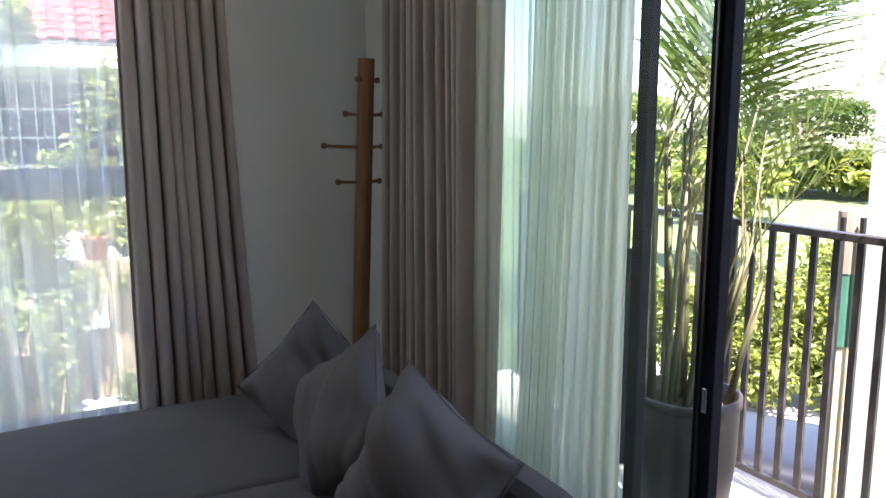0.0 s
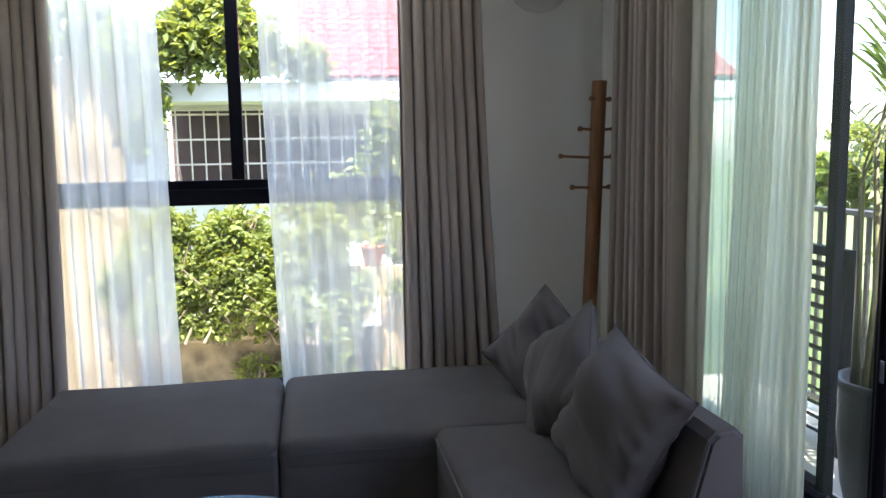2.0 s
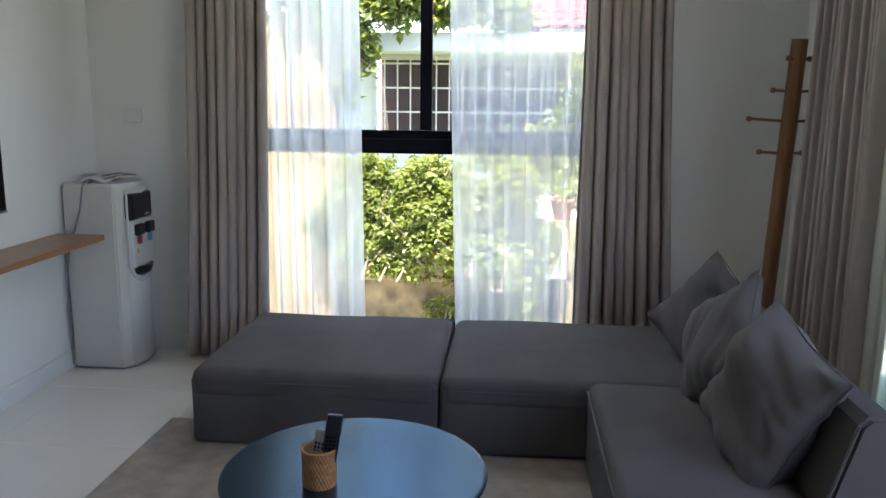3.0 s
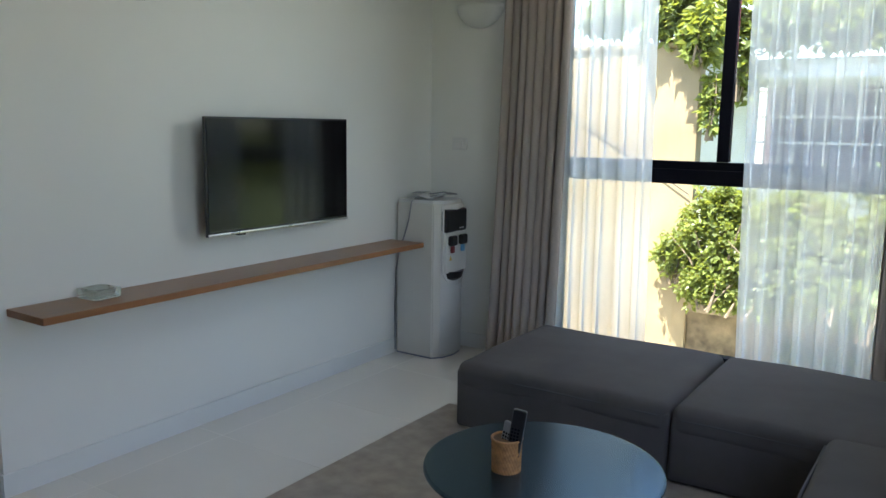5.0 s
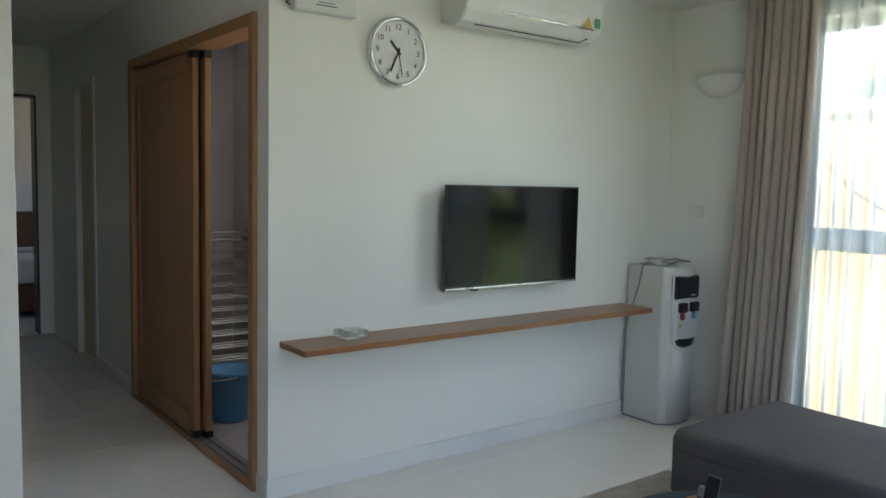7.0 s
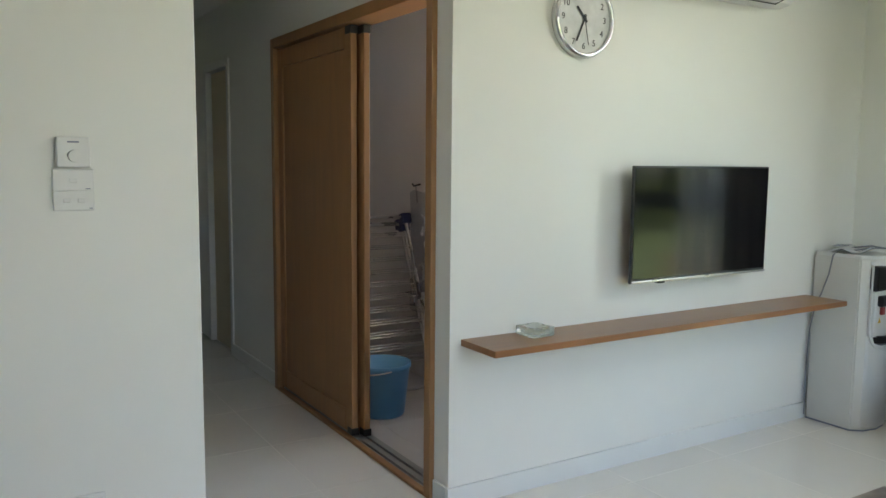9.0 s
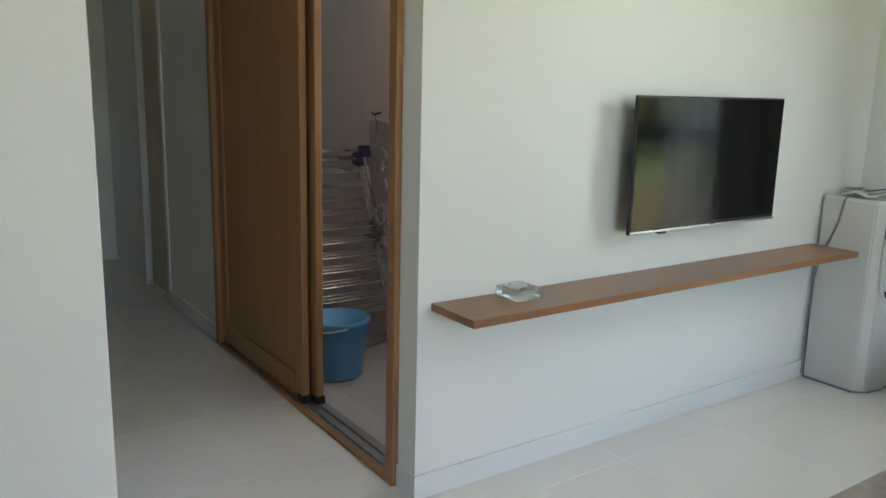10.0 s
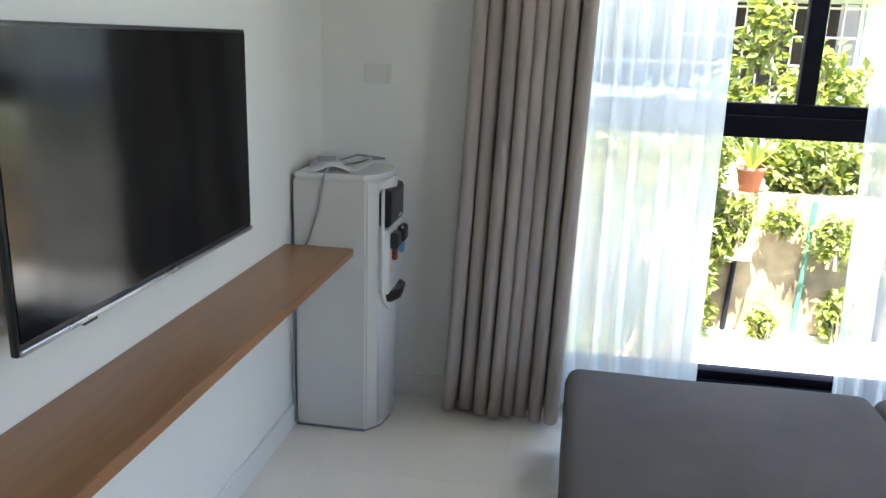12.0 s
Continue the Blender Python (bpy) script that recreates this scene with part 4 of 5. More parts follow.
def water_dispenser():
    th = thing("water_dispenser", -1.83, 3.275, 0.0, "white floor standing water dispenser with hot and cold taps", "water dispenser")
    half, dep = 0.148, 0.252
    front = [(dep, -half), (dep + 0.045, -half + 0.055), (dep + 0.062, 0.0), (dep + 0.045, half - 0.055), (dep, half)]
    plan = [(0.0, -half)] + front + [(0.0, half)]
    def solid(z0, z1, rows, bev):
        bm = bmesh.new()
        a = [bm.verts.new((x, y, z0)) for x, y in rows]
        b = [bm.verts.new((x, y, z1)) for x, y in rows]
        k = len(rows)
        for i in range(k):
            bm.faces.new((a[i], a[(i + 1) % k], b[(i + 1) % k], b[i]))
        bm.faces.new(a[::-1])
        bm.faces.new(b)
        if bev:
            bmesh.ops.bevel(bm, geom=bm.edges[:], offset=bev, segments=2, affect="EDGES")
        return bm
    part("body", solid(0.008, 0.898, plan, 0.006), CREAM_PL, th)
    part("plinth", solid(0.0, 0.0079, [(x * 0.98, y * 0.98) for x, y in plan], 0), INKGREY, th)
    part("front_panel", solid(0.02, 0.892, [(dep + 0.004, -half + 0.006)] + [(x + 0.006, y * 0.93) for x, y in front[1:4]] + [(dep + 0.004, half - 0.006)], 0.004), WHITE_PL, th, "white curved front panel", True)
    part("top_cover", solid(0.8985, 0.916, [(x * 0.985, y * 0.97) for x, y in plan], 0.006), WHITE_PL, th)
    fx = dep + 0.064
    part("display", box((fx - 0.045, -0.108, 0.735), (fx + 0.007, 0.108, 0.868), 0.016), PLASTIC_BLACK, th, "glossy black display window")
    part("tap_panel", box((fx - 0.045, -0.108, 0.50), (fx + 0.004, 0.108, 0.733), 0.012), WHITE_PL, th)
    for y, m in ((-0.058, RED_PL), (0.048, BLUE_PL)):
        tp = part("tap", box((fx + 0.001, y - 0.034, 0.660), (fx + 0.030, y + 0.034, 0.718), 0.010), PLASTIC_BLACK, th)
        part("lever", box((fx + 0.006, y - 0.015, 0.618), (fx + 0.022, y + 0.015, 0.659), 0.006), m, tp, "coloured tap lever")
    part("drip_tray", moved(lathe([(0.0, -0.022), (0.040, -0.018), (0.088, 0.016), (0.100, 0.056), (0.090, 0.056), (0.0, 0.040)], 32), Matrix.Translation((fx - 0.062, 0, 0.452))), PLASTIC_BLACK, th, "black half round drip tray")
    outline = [(-0.112, 0.872), (-0.112, 0.53)] + [(-0.112 * math.cos(math.pi * k / 12), 0.53 - 0.105 * math.sin(math.pi * k / 12)) for k in range(1, 12)] + [(0.112, 0.53), (0.112, 0.872)]
    part("recess_rim", tube([(fx + 0.002 - 1.5 * y * y, y, z) for y, z in outline], 0.006, 8), WHITE_PL, th, "rounded white rim round the taps")
    part("lettering", box((fx + 0.007, 0.020, 0.752), (fx + 0.0078, 0.066, 0.760)), WHITE_PL, th)
    part("warning_sticker", mesh_from("warning_sticker", [(fx + 0.0048, -0.078, 0.575), (fx + 0.0048, -0.050, 0.575), (fx + 0.0048, -0.064, 0.605)], [(0, 1, 2)], SIGN_Y), SIGN_Y, th, "small yellow warning triangle")
    part("power_cord", tube([(0.13, -0.02, 0.925), (0.22, 0.03, 0.945), (0.25, 0.10, 0.94), (0.15, 0.12, 0.945), (0.10, 0.0, 0.935), (0.11, -0.10, 0.93), (0.105, -0.150, 0.905), (0.09, -0.156, 0.80), (0.055, -0.158, 0.69), (0.03, -0.158, 0.645), (0.006, -0.162, 0.50), (-0.004, -0.160, 0.30), (-0.005, -0.156, 0.02)], 0.004, 8), GREY_PL, th, "grey power cord")
water_dispenser()

def leaflet():
    th = thing("paper_leaflet", -1.70, 3.26, 0.9165, "folded printed paper leaflet on the water dispenser", "paper", turn=20)
    verts, faces = [], []
    for i in range(9):
        u = i / 8
        z = 0.004 + 0.034 * math.sin(u * math.pi * 1.5) ** 2 * (0.4 + 0.6 * u)
        verts += [(-0.11 + 0.21 * u, -0.10, z), (-0.11 + 0.21 * u, 0.11, z + 0.010 * math.sin(5 * u))]
    for i in range(8):
        faces.append((2 * i, 2 * i + 2, 2 * i + 3, 2 * i + 1))
    me = mesh_from("sheet", verts, faces, PAPER, True)
    ob = part("sheet", me, PAPER, th)
    ob.modifiers.new("paper", "SOLIDIFY").thickness = 0.002
    part("print", boxes([((-0.085, -0.07 + 0.026 * k, 0.0335), (-0.02, -0.058 + 0.026 * k, 0.0342)) for k in range(5)]), INKGREY, th, "grey printed lines")
leaflet()

# ---- curtains ----
def curtain_set(name, label, m, spans, folds, depth, material, z0, z1, group, thick, flare=0.0, skew=0.0, sharp=0.8, seed=0, omega=0.0):
    th = thing(name, 0, 0, 0, label, "curtain", group)
    drape("cloth", spans[0], spans[1], z0, z1, folds, depth, material, th, flare, skew, seed, sharp, 22, thick, omega)
    part("heading_tape", box((spans[0], -0.012, z1 - 0.012), (spans[1], 0.012, z1 + 0.003)), WHITE_PL, th)
    th.matrix_basis = m
curtain_set("curtain", "taupe linen curtain drawn to the side of the window", pose(0, 3.365, 0), (-1.268, -0.880), 8, 0.064, CURTAIN, 0.02, 2.385, "window curtains", 0.003, 0.018, -0.062, 0.9, 1, 0.13)
curtain_set("curtain", "taupe linen curtain drawn to the side of the window", pose(0, 3.365, 0), (0.622, 0.990), 8, 0.064, CURTAIN, 0.02, 2.385, "window curtains", 0.003, 0.052, 0.052, 0.9, 2, 0.13)
curtain_set("sheer_curtain", "thin white voile curtain over the window", pose(0, 3.440, 0), (-1.010, -0.462), 6, 0.036, SHEER_W, 0.06, 2.385, "sheer curtains", 0, 0.01, 0.012, 1.0, 3, 0.12)
curtain_set("sheer_curtain", "thin white voile curtain over the window", pose(0, 3.440, 0), (-0.030, 0.720), 8, 0.036, SHEER, 0.06, 2.385, "sheer curtains", 0, -0.03, 0.03, 1.0, 5, 0.12)
curtain_set("curtain", "taupe linen curtain drawn beside the balcony door", pose(1.560, 0, 0, 0, 0, 90), (2.40, 3.02), 11, 0.060, CURTAIN, 0.02, 2.385, "door curtains", 0.003, 0.01, -0.01, 0.9, 4, 0.13)
curtain_set("curtain", "flat outer edge of the taupe linen door curtain", pose(1.575, 0, 0, 0, 0, 90), (2.245, 2.415), 2, 0.012, CURTAIN_EDGE, 0.02, 2.385, "door curtains", 0, 0.0, 0.02, 1.0, 9, 0.05)
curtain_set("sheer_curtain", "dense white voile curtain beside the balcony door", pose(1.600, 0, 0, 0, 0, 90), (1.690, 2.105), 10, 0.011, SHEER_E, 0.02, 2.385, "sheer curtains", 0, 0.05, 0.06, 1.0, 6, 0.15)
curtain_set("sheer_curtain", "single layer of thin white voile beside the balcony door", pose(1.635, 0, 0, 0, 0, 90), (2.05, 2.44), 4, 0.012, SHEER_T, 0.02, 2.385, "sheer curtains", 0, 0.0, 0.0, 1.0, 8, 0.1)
for nm, lo, hi in (("curtain_rail_north", (-1.35, 3.36, 2.389), (1.10, 3.45, 2.429)), ("curtain_rail_east", (1.55, -0.2, 2.389), (1.615, 3.0, 2.429))):
    structure(nm, box(lo, hi, 0.003), WHITE_PL, "white curtain track on the ceiling", "curtain rail")

# ---- store room ----
def bucket():
    th = thing("bucket", -3.05, 1.165, 0.0, "blue plastic laundry bucket with a wire handle", "bucket")
    part("body", lathe([(0.0, 0.003), (0.116, 0.0), (0.122, 0.01), (0.150, 0.262), (0.158, 0.267), (0.158, 0.288), (0.152, 0.290), (0.147, 0.262), (0.118, 0.012), (0.0, 0.012)], 48), BLUE_PL, th, "", True)
    part("basket_liner", lathe([(0.0, 0.195), (0.120, 0.205), (0.146, 0.284), (0.143, 0.284), (0.116, 0.198), (0.0, 0.188)], 40), BLUE_PL, th, "perforated blue liner", True)
    part("handle", tube([(0.161 * math.cos(a), 0.161 * math.sin(a), 0.275 + 0.030 * math.sin(a)) for a in [math.pi * (1.05 + 0.9 * k / 20) for k in range(21)]], 0.004, 8), WHITE_PL, th, "white handle")
bucket()

def drying_rack():
    th = thing("drying_rack", -3.40, 1.30, 0.0, "folded steel clothes drying rack leaning on the wall", "drying rack")
    th.matrix_basis = pose(-3.34, 1.30, 0.012, 0, -20, 0)
    for k, (off, top) in enumerate(((0.0, 1.075), (-0.04, 1.035), (-0.075, 1.055))):
        part("side_frame", tube([(off, -0.33, 0.05), (off, -0.33, top), (off, 0.36, top), (off, 0.40, 0.10), (off, 0.36, 0.02), (off, 0.25, 0.0), (off, -0.33, 0.0)][1:], 0.0115, 10), STEEL, th)
        for j in range(11):
            z = 0.17 + 0.078 * j + 0.02 * k
            part("rung", tube([(off, -0.33, z), (off, 0.365 + 0.03 * (1 - z), z)], 0.0042, 6), STEEL, th)
        part("hinge", box((off - 0.022, 0.33, top - 0.045), (off + 0.022, 0.40, top + 0.022), 0.008), NAVY_PL, th, "navy blue plastic hinge")
drying_rack()

def bag():
    th = thing("plastic_bag", -3.625, 1.69, 1.22, "clear plastic bag of pegs hanging from a wall hook", "bag")
    part("hook", tube([(0, 0.038, 0.01), (0, -0.01, 0.0), (0, -0.02, 0.015)], 0.006, 8), INK, th)
    bm = soft_box((0.20, 0.06, 0.75), 0.028, 0, 8, 0.02, 4)
    part("film", moved(bm, Matrix.Translation((0.11, -0.02, -0.78))), BAGM, th, "", True)
    rng = random.Random(4)
    for k in range(24):
        p = Vector((0.13 + 0.05 * rng.random(), -0.03 + 0.02 * rng.random(), -0.70 + 0.55 * rng.random()))
        d = Vector((rng.uniform(-1, 1), rng.uniform(-0.3, 0.3), rng.uniform(-1, 1))).normalized() * 0.025
        part("peg", tube([p - d, p + d], 0.006, 5), PAPER, th)
    part("handle_loop", tube([(0.005, 0, 0.0), (0.04, -0.01, -0.06), (0.06, -0.02, -0.10)], 0.004, 6), BAGM, th)
bag()

# ---- bedroom glimpsed at the corridor's end ----
def bed():
    th = thing("bed", -7.98, 0.9, 0.0, "bed with white linen and a dark wooden frame", "bed")
    part("bed_frame", box((-0.75, -0.8, 0.04), (0.75, 0.8, 0.30), 0.01), BEDWOOD, th)
    ob = part("mattress", soft_box((1.46, 1.56, 0.25), 0.06, 0.02, 8, 0.01, 6), LINEN_W, th, "", True)
    ob.matrix_basis = pose(0, 0, 0.301)
    part("headboard", box((-0.82, -0.8, 0.0), (-0.76, 0.8, 0.95), 0.01), BEDWOOD, th)
    part("bed_runner", box((-0.1, -0.79, 0.552), (0.2, 0.79, 0.575), 0.006), GREY_PL, th)
bed()

# ---- balcony ----
GZ = -3.3
structure("balcony_slab", box((1.85, -2.4, -0.25), (2.66, 3.70, 0.012)), PALE_PAVING, "pale sunlit concrete balcony slab", "balcony")
# added out of view; its edge sets where sun reaches door and balcony
structure("sun_block_strip", box((1.85, -3.15, HIGH), (1.90, 3.9, HIGH + 0.15)), WHITE_RENDER, "unseen white strip at roof height, added to hold off the sun", "roof")
structure("outer_wall_north", boxes([((-2.0, 3.70, GZ), (WX0, 3.78, 3.2)), ((WX1, 3.70, GZ), (1.85, 3.78, 3.2)), ((WX0, 3.70, GZ), (WX1, 3.78, WZ0)), ((WX0, 3.70, WZ1), (WX1, 3.78, 3.2))]), WHITE_RENDER, "white rendered outer wall of the house", "wall")

def railing():
    th = thing("balcony_railing", 2.56, 0.0, 0.013, "black painted steel balcony railing with upright bars", "railing")
    part("top_rail", box((-0.022, -2.35, 0.965), (0.022, 3.60, 0.99), 0.003), RAIL_PAINT, th)
    part("bottom_rail", box((-0.012, -2.35, 0.06), (0.012, 3.60, 0.085), 0.003), RAIL_PAINT, th)
    me = bpy.data.meshes.new("bar")
    bm = box((-0.006, -0.012, 0.0), (0.006, 0.012, 0.88), 0.001)
    bm.to_mesh(me)
    bm.free()
    me.materials.append(RAIL_PAINT)
    for k in range(72):
        part("bar", me, RAIL_PAINT, th).location = (0, -2.3 + 0.082 * k, 0.085)
    for y in (-2.33, 0.63, 3.58):
        part("post", box((-0.02, y - 0.02, 0), (0.02, y + 0.02, 0.965)), RAIL_PAINT, th)
railing()

structure("pillar", box((3.30, 1.20, GZ), (3.75, 2.20, 5.5), 0.01), WHITE_RENDER, "white rendered pillar beyond the balcony", "pillar")
def pipes():
    th = thing("drain_pipe", 3.18, 2.185, GZ, "pale painted drain pipe with a green section", "pipe")
    part("lower_pipe", tube([(0, 0, 0), (0, 0, 3.75)], 0.035, 14), CREAMPIPE, th)
    part("green_section", tube([(0, 0, 3.75), (0, 0, 4.05)], 0.042, 14), GREENPIPE, th, "green painted section")
    part("upper_pipe", tube([(0, 0, 4.05), (0, 0, 4.30)], 0.045, 14), CONCRETE, th)
    part("cable", tube([(-0.07, -0.02, 0), (-0.07, -0.02, 4.28)], 0.012, 8), PLASTIC_BLACK, th)
    part("cable", tube([(-0.02, -0.07, 0), (-0.02, -0.07, 4.28)], 0.012, 8), PLASTIC_BLACK, th)
pipes()

def louvre():
    th = thing("louvre_panel", 2.30, 2.66, 0.013, "black louvred metal panel on the balcony", "louvre")
    part("frame", boxes([((-0.02, -0.20, 0), (0.02, -0.16, 0.86)), ((-0.02, 0.16, 0), (0.02, 0.20, 0.86)), ((-0.02, -0.16, 0.82), (0.02, 0.16, 0.86))], 0.003), BLACK, th)
    me = bpy.data.meshes.new("slat")
    bm = moved(box((-0.026, -0.158, -0.003), (0.026, 0.158, 0.003)), Matrix.Rotation(radians(38), 4, "Y"))
    bm.to_mesh(me)
    bm.free()
    me.materials.append(BLACK)
    for k in range(13):
        part("slat", me, BLACK, th).location = (0, 0, 0.06 + 0.06 * k)
louvre()

def frond(root, yaw, rise, length, seed, droop):
    rng = np.random.default_rng(seed)
    pts, n = [], 30
    p, a = np.array(root, float), rise
    for i in range(n + 1):
        pts.append(p.copy())
        h = math.cos(a)
        p = p + np.array([math.cos(yaw) * h, math.sin(yaw) * h, math.sin(a)]) * length / n
        a -= droop / n * (0.35 + 1.3 * i / n)
    verts, faces = [], []
    for i in range(9, n):
        d = pts[i + 1] - pts[i]
        d /= np.linalg.norm(d)
        side = np.cross(d, [math.sin(yaw) * 0.3, -math.cos(yaw) * 0.3, 1.0])
        side /= np.linalg.norm(side) + 1e-6
        up = np.cross(side, d)
        k = (i - 9) / (n - 9)
        ln = 0.30 * math.sin(math.pi * (0.25 + 0.68 * k)) * (0.85 + 0.3 * rng.random()) + 0.03
        for s in (-1, 1):
            q = pts[i] + (pts[i + 1] - pts[i]) * (0.25 * s + 0.3)
            e = side * s * (0.85 + 0.1 * rng.random()) + d * (0.60 + 0.35 * k) + up * (0.22 + 0.08 * rng.normal())
            e /= np.linalg.norm(e)
            w = np.cross(e, up)
            w = w / np.linalg.norm(w) * 0.0054 * (1.15 - 0.45 * k)
            m1, m2 = q + e * ln * 0.40, q + e * ln * 0.75 + np.array([0, 0, -0.04 * ln])
            tip = q + e * ln + np.array([0, 0, -0.16 * ln])
            if min(q[0], m1[0], tip[0]) < -0.20:
                continue
            b = len(verts)
            verts += [q - w * 0.4, q + w * 0.4, m1 + w, m1 - w, m2 + w * 0.75, m2 - w * 0.75, tip]
            faces += [(b, b + 1, b + 2, b + 3), (b + 3, b + 2, b + 4, b + 5), (b + 5, b + 4, b + 6)]
    return pts, verts, faces

def potted_palm(x, y, stems, seed, label, hmax):
    th = thing("potted_palm", x, y, 0.013, label, "potted plant", "balcony palms")
    part("pot", lathe([(0.0, 0.0), (0.098, 0.0), (0.110, 0.012), (0.140, 0.14), (0.158, 0.32), (0.160, 0.47), (0.167, 0.475), (0.167, 0.505), (0.152, 0.507), (0.145, 0.46), (0.0, 0.46)], 48), POT_GREY, th, "tapered grey stone pot", True)
    part("soil", lathe([(0.0, 0.470), (0.143, 0.462), (0.0, 0.461)], 24), SOIL, th)
    rng = np.random.default_rng(seed)
    for k in range(stems):
        a = 2.4 * k + rng.random()
        r = 0.02 + 0.11 * rng.random()
        base = np.array([r * math.cos(a), r * math.sin(a), 0.46])
        h = hmax * (0.25 + 0.75 * ((k * 0.618) % 1.0))
        top = base + np.array([0.01 + 0.08 * rng.random(), 0.10 * math.sin(a), h])
        part("stem", tube([base, base * 0.5 + top * 0.5 + np.array([0.01, 0.01, 0]), top], [0.0115, 0.0085, 0.005], 8), STEM, th, "", True)
        yaw = radians(5 + 100 * (2 * ((k * 0.382 + 0.11 * rng.random()) % 1.0) - 1))
        pts, v, f = frond(top, yaw, 1.30 + 0.14 * rng.normal(), 0.75 + 0.40 * rng.random(), seed * 50 + k, 0.9 + 0.9 * rng.random())
        fr = part("frond", mesh_from("frond", v, f, PALM_L), PALM_L, th)
        part("rachis", tube(pts, [0.0042 * (1 - 0.8 * i / 30) for i in range(31)], 5), STEM, fr)
potted_palm(2.06, 1.925, 20, 3, "tall feathery palm in a grey pot on the balcony", 0.95)
potted_palm(2.24, 1.16, 10, 7, "feathery palm in a grey pot further along the balcony", 0.45)

# ---- garden to the north ----
structure("ground", box((-160, -160, GZ - 0.3), (160, 220, GZ)), GRASS, "green lawn reaching to the trees", "ground")
structure("garden_wall", boxes([((-9.0, 9.10, GZ), (-1.86, 9.32, 2.30)), ((-9.0, 9.06, 2.30), (-1.82, 9.36, 2.36))], 0.01), YELLOW_WALL, "tall ochre rendered garden wall with stains", "wall")
structure("planter_wall", boxes([((-1.86, 9.16, GZ), (0.52, 9.4, -0.60))], 0.01), TAN_WALL, "brown rendered retaining wall", "wall")
structure("planter_ledge", boxes([((-1.85, 9.00, -0.88), (0.50, 9.16, -0.62))], 0.012), LEDGE, "concrete planter ledge on the wall, dappled shade put into its colour", "ledge")
structure("dappled_wall", boxes([((0.52, 9.20, -1.62), (5.0, 9.4, -0.10))], 0.01), DAPPLED, "ochre garden wall with posts, dappled shade put into its colour", "wall")
structure("pale_base_wall", boxes([((0.52, 8.80, GZ), (5.0, 9.4, -1.62))], 0.02), WHITE_RENDER, "pale rendered base wall with a wide top", "wall")
# added reflector below the view, throws sunlight up to the north window
structure("bounce_ground", box((-9.0, 3.80, GZ), (9.0, 8.80, GZ + 0.03)), PALE_PAVING, "unseen pale ground added to bounce sunlight into the room", "pavement")
structure("terrace", box((-9.0, 9.4, GZ), (9.0, 30.0, -0.75)), GRASS, "raised garden terrace behind the wall", "ground")
for x, m, h in ((0.80, BLACK, -0.82), (1.52, GREENPIPE, -0.15), (2.35, BLACK, -0.2)):
    tagged(part("wall_post", tube([(x, 9.15, -1.62), (x + 0.04, 9.15, h)], 0.028, 10), m), "slim painted post on the garden wall", "post")
tagged(part("white_box", box((0.70, 9.02, -0.80), (0.98, 9.195, -0.42), 0.01), WHITE_RENDER), "white meter box on the garden wall", "meter box")
def wall_cable():
    ob = part("cable", tube([(-4.2, 9.05, 2.2), (-3.4, 9.07, 1.45), (-2.6, 9.07, 0.98), (-1.9, 9.06, 0.55)], 0.007, 6), PLASTIC_BLACK)
    tagged(ob, "thin black cable across the ochre wall", "cable")
wall_cable()
tagged(part("overhead_cable", tube([(-1.6, 3.785, 3.15), (-0.9, 4.6, 3.02), (-0.45, 5.4, 2.92), (-0.05, 5.2, 2.66), (0.15, 5.15, 2.62), (0.8, 5.0, 2.70), (1.8, 3.785, 3.1)], 0.030, 8), PLASTIC_BLACK), "sagging black cable bundle outside the window", "cable")

def plant_pot():
    th = thing("plant_pot", 0.92, 9.05, -0.17, "terracotta pot with a spiky agave on the garden wall", "potted plant")
    th.location = (0.92, 9.30, -0.10)
    part("pot", lathe([(0.0, 0.0), (0.10, 0.0), (0.145, 0.22), (0.155, 0.22), (0.155, 0.26), (0.14, 0.26), (0.12, 0.2), (0.0, 0.2)], 24), TERRACOTTA, th, "", True)
    rng = random.Random(2)
    for k in range(16):
        a, e = k * 2.4, 0.5 + 0.9 * rng.random()
        d = Vector((math.cos(a) * math.cos(e), math.sin(a) * math.cos(e), math.sin(e)))
        s = d.cross(Vector((0, 0, 1))).normalized() * 0.03
        b = Vector((0, 0, 0.2))
        t = b + d * 0.5
        part("blade", mesh_from("blade", [b - s * 0.6, b + s * 0.6, b + d * 0.25 + s + Vector((0, 0, 0.02)), t + Vector((0, 0, -0.04)), b + d * 0.25 - s + Vector((0, 0, 0.02)), b + d * 0.25], [(0, 1, 2, 5), (5, 2, 3), (0, 5, 4), (5, 3, 4)], LEAF), LEAF, th)
plant_pot()

def bush(name, label, blobs, n, size, material, seed, twigs=0):
    th = thing(name, blobs[0][0], blobs[0][1], 0, label, "bush")
    th.matrix_basis = pose(0, 0, 0)
    rng = np.random.default_rng(seed)
    tagged(part("foliage", leaves("foliage", clumps(rng, n, blobs), size, material, seed), material, th), "", "", "", "stuff")
    bm = bmesh.new()
    rd = random.Random(seed)
    for b in blobs:
        for k in range(6):
            root = Vector((b[0] + rd.uniform(-0.3, 0.3) * b[3], b[1] + rd.uniform(-0.2, 0.2), b[2] - b[5] * 0.9))
            tip = Vector((b[0] + rd.uniform(-0.8, 0.8) * b[3], b[1] - rd.uniform(0, 0.8) * b[4], b[2] + rd.uniform(0, 0.7) * b[5]))
            tube([root, root.lerp(tip, 0.5) + Vector((0.04, 0, 0.05)), tip], [0.018, 0.012, 0.004], 5, bm)
    part("branches", bm, BARK, th)
    return th
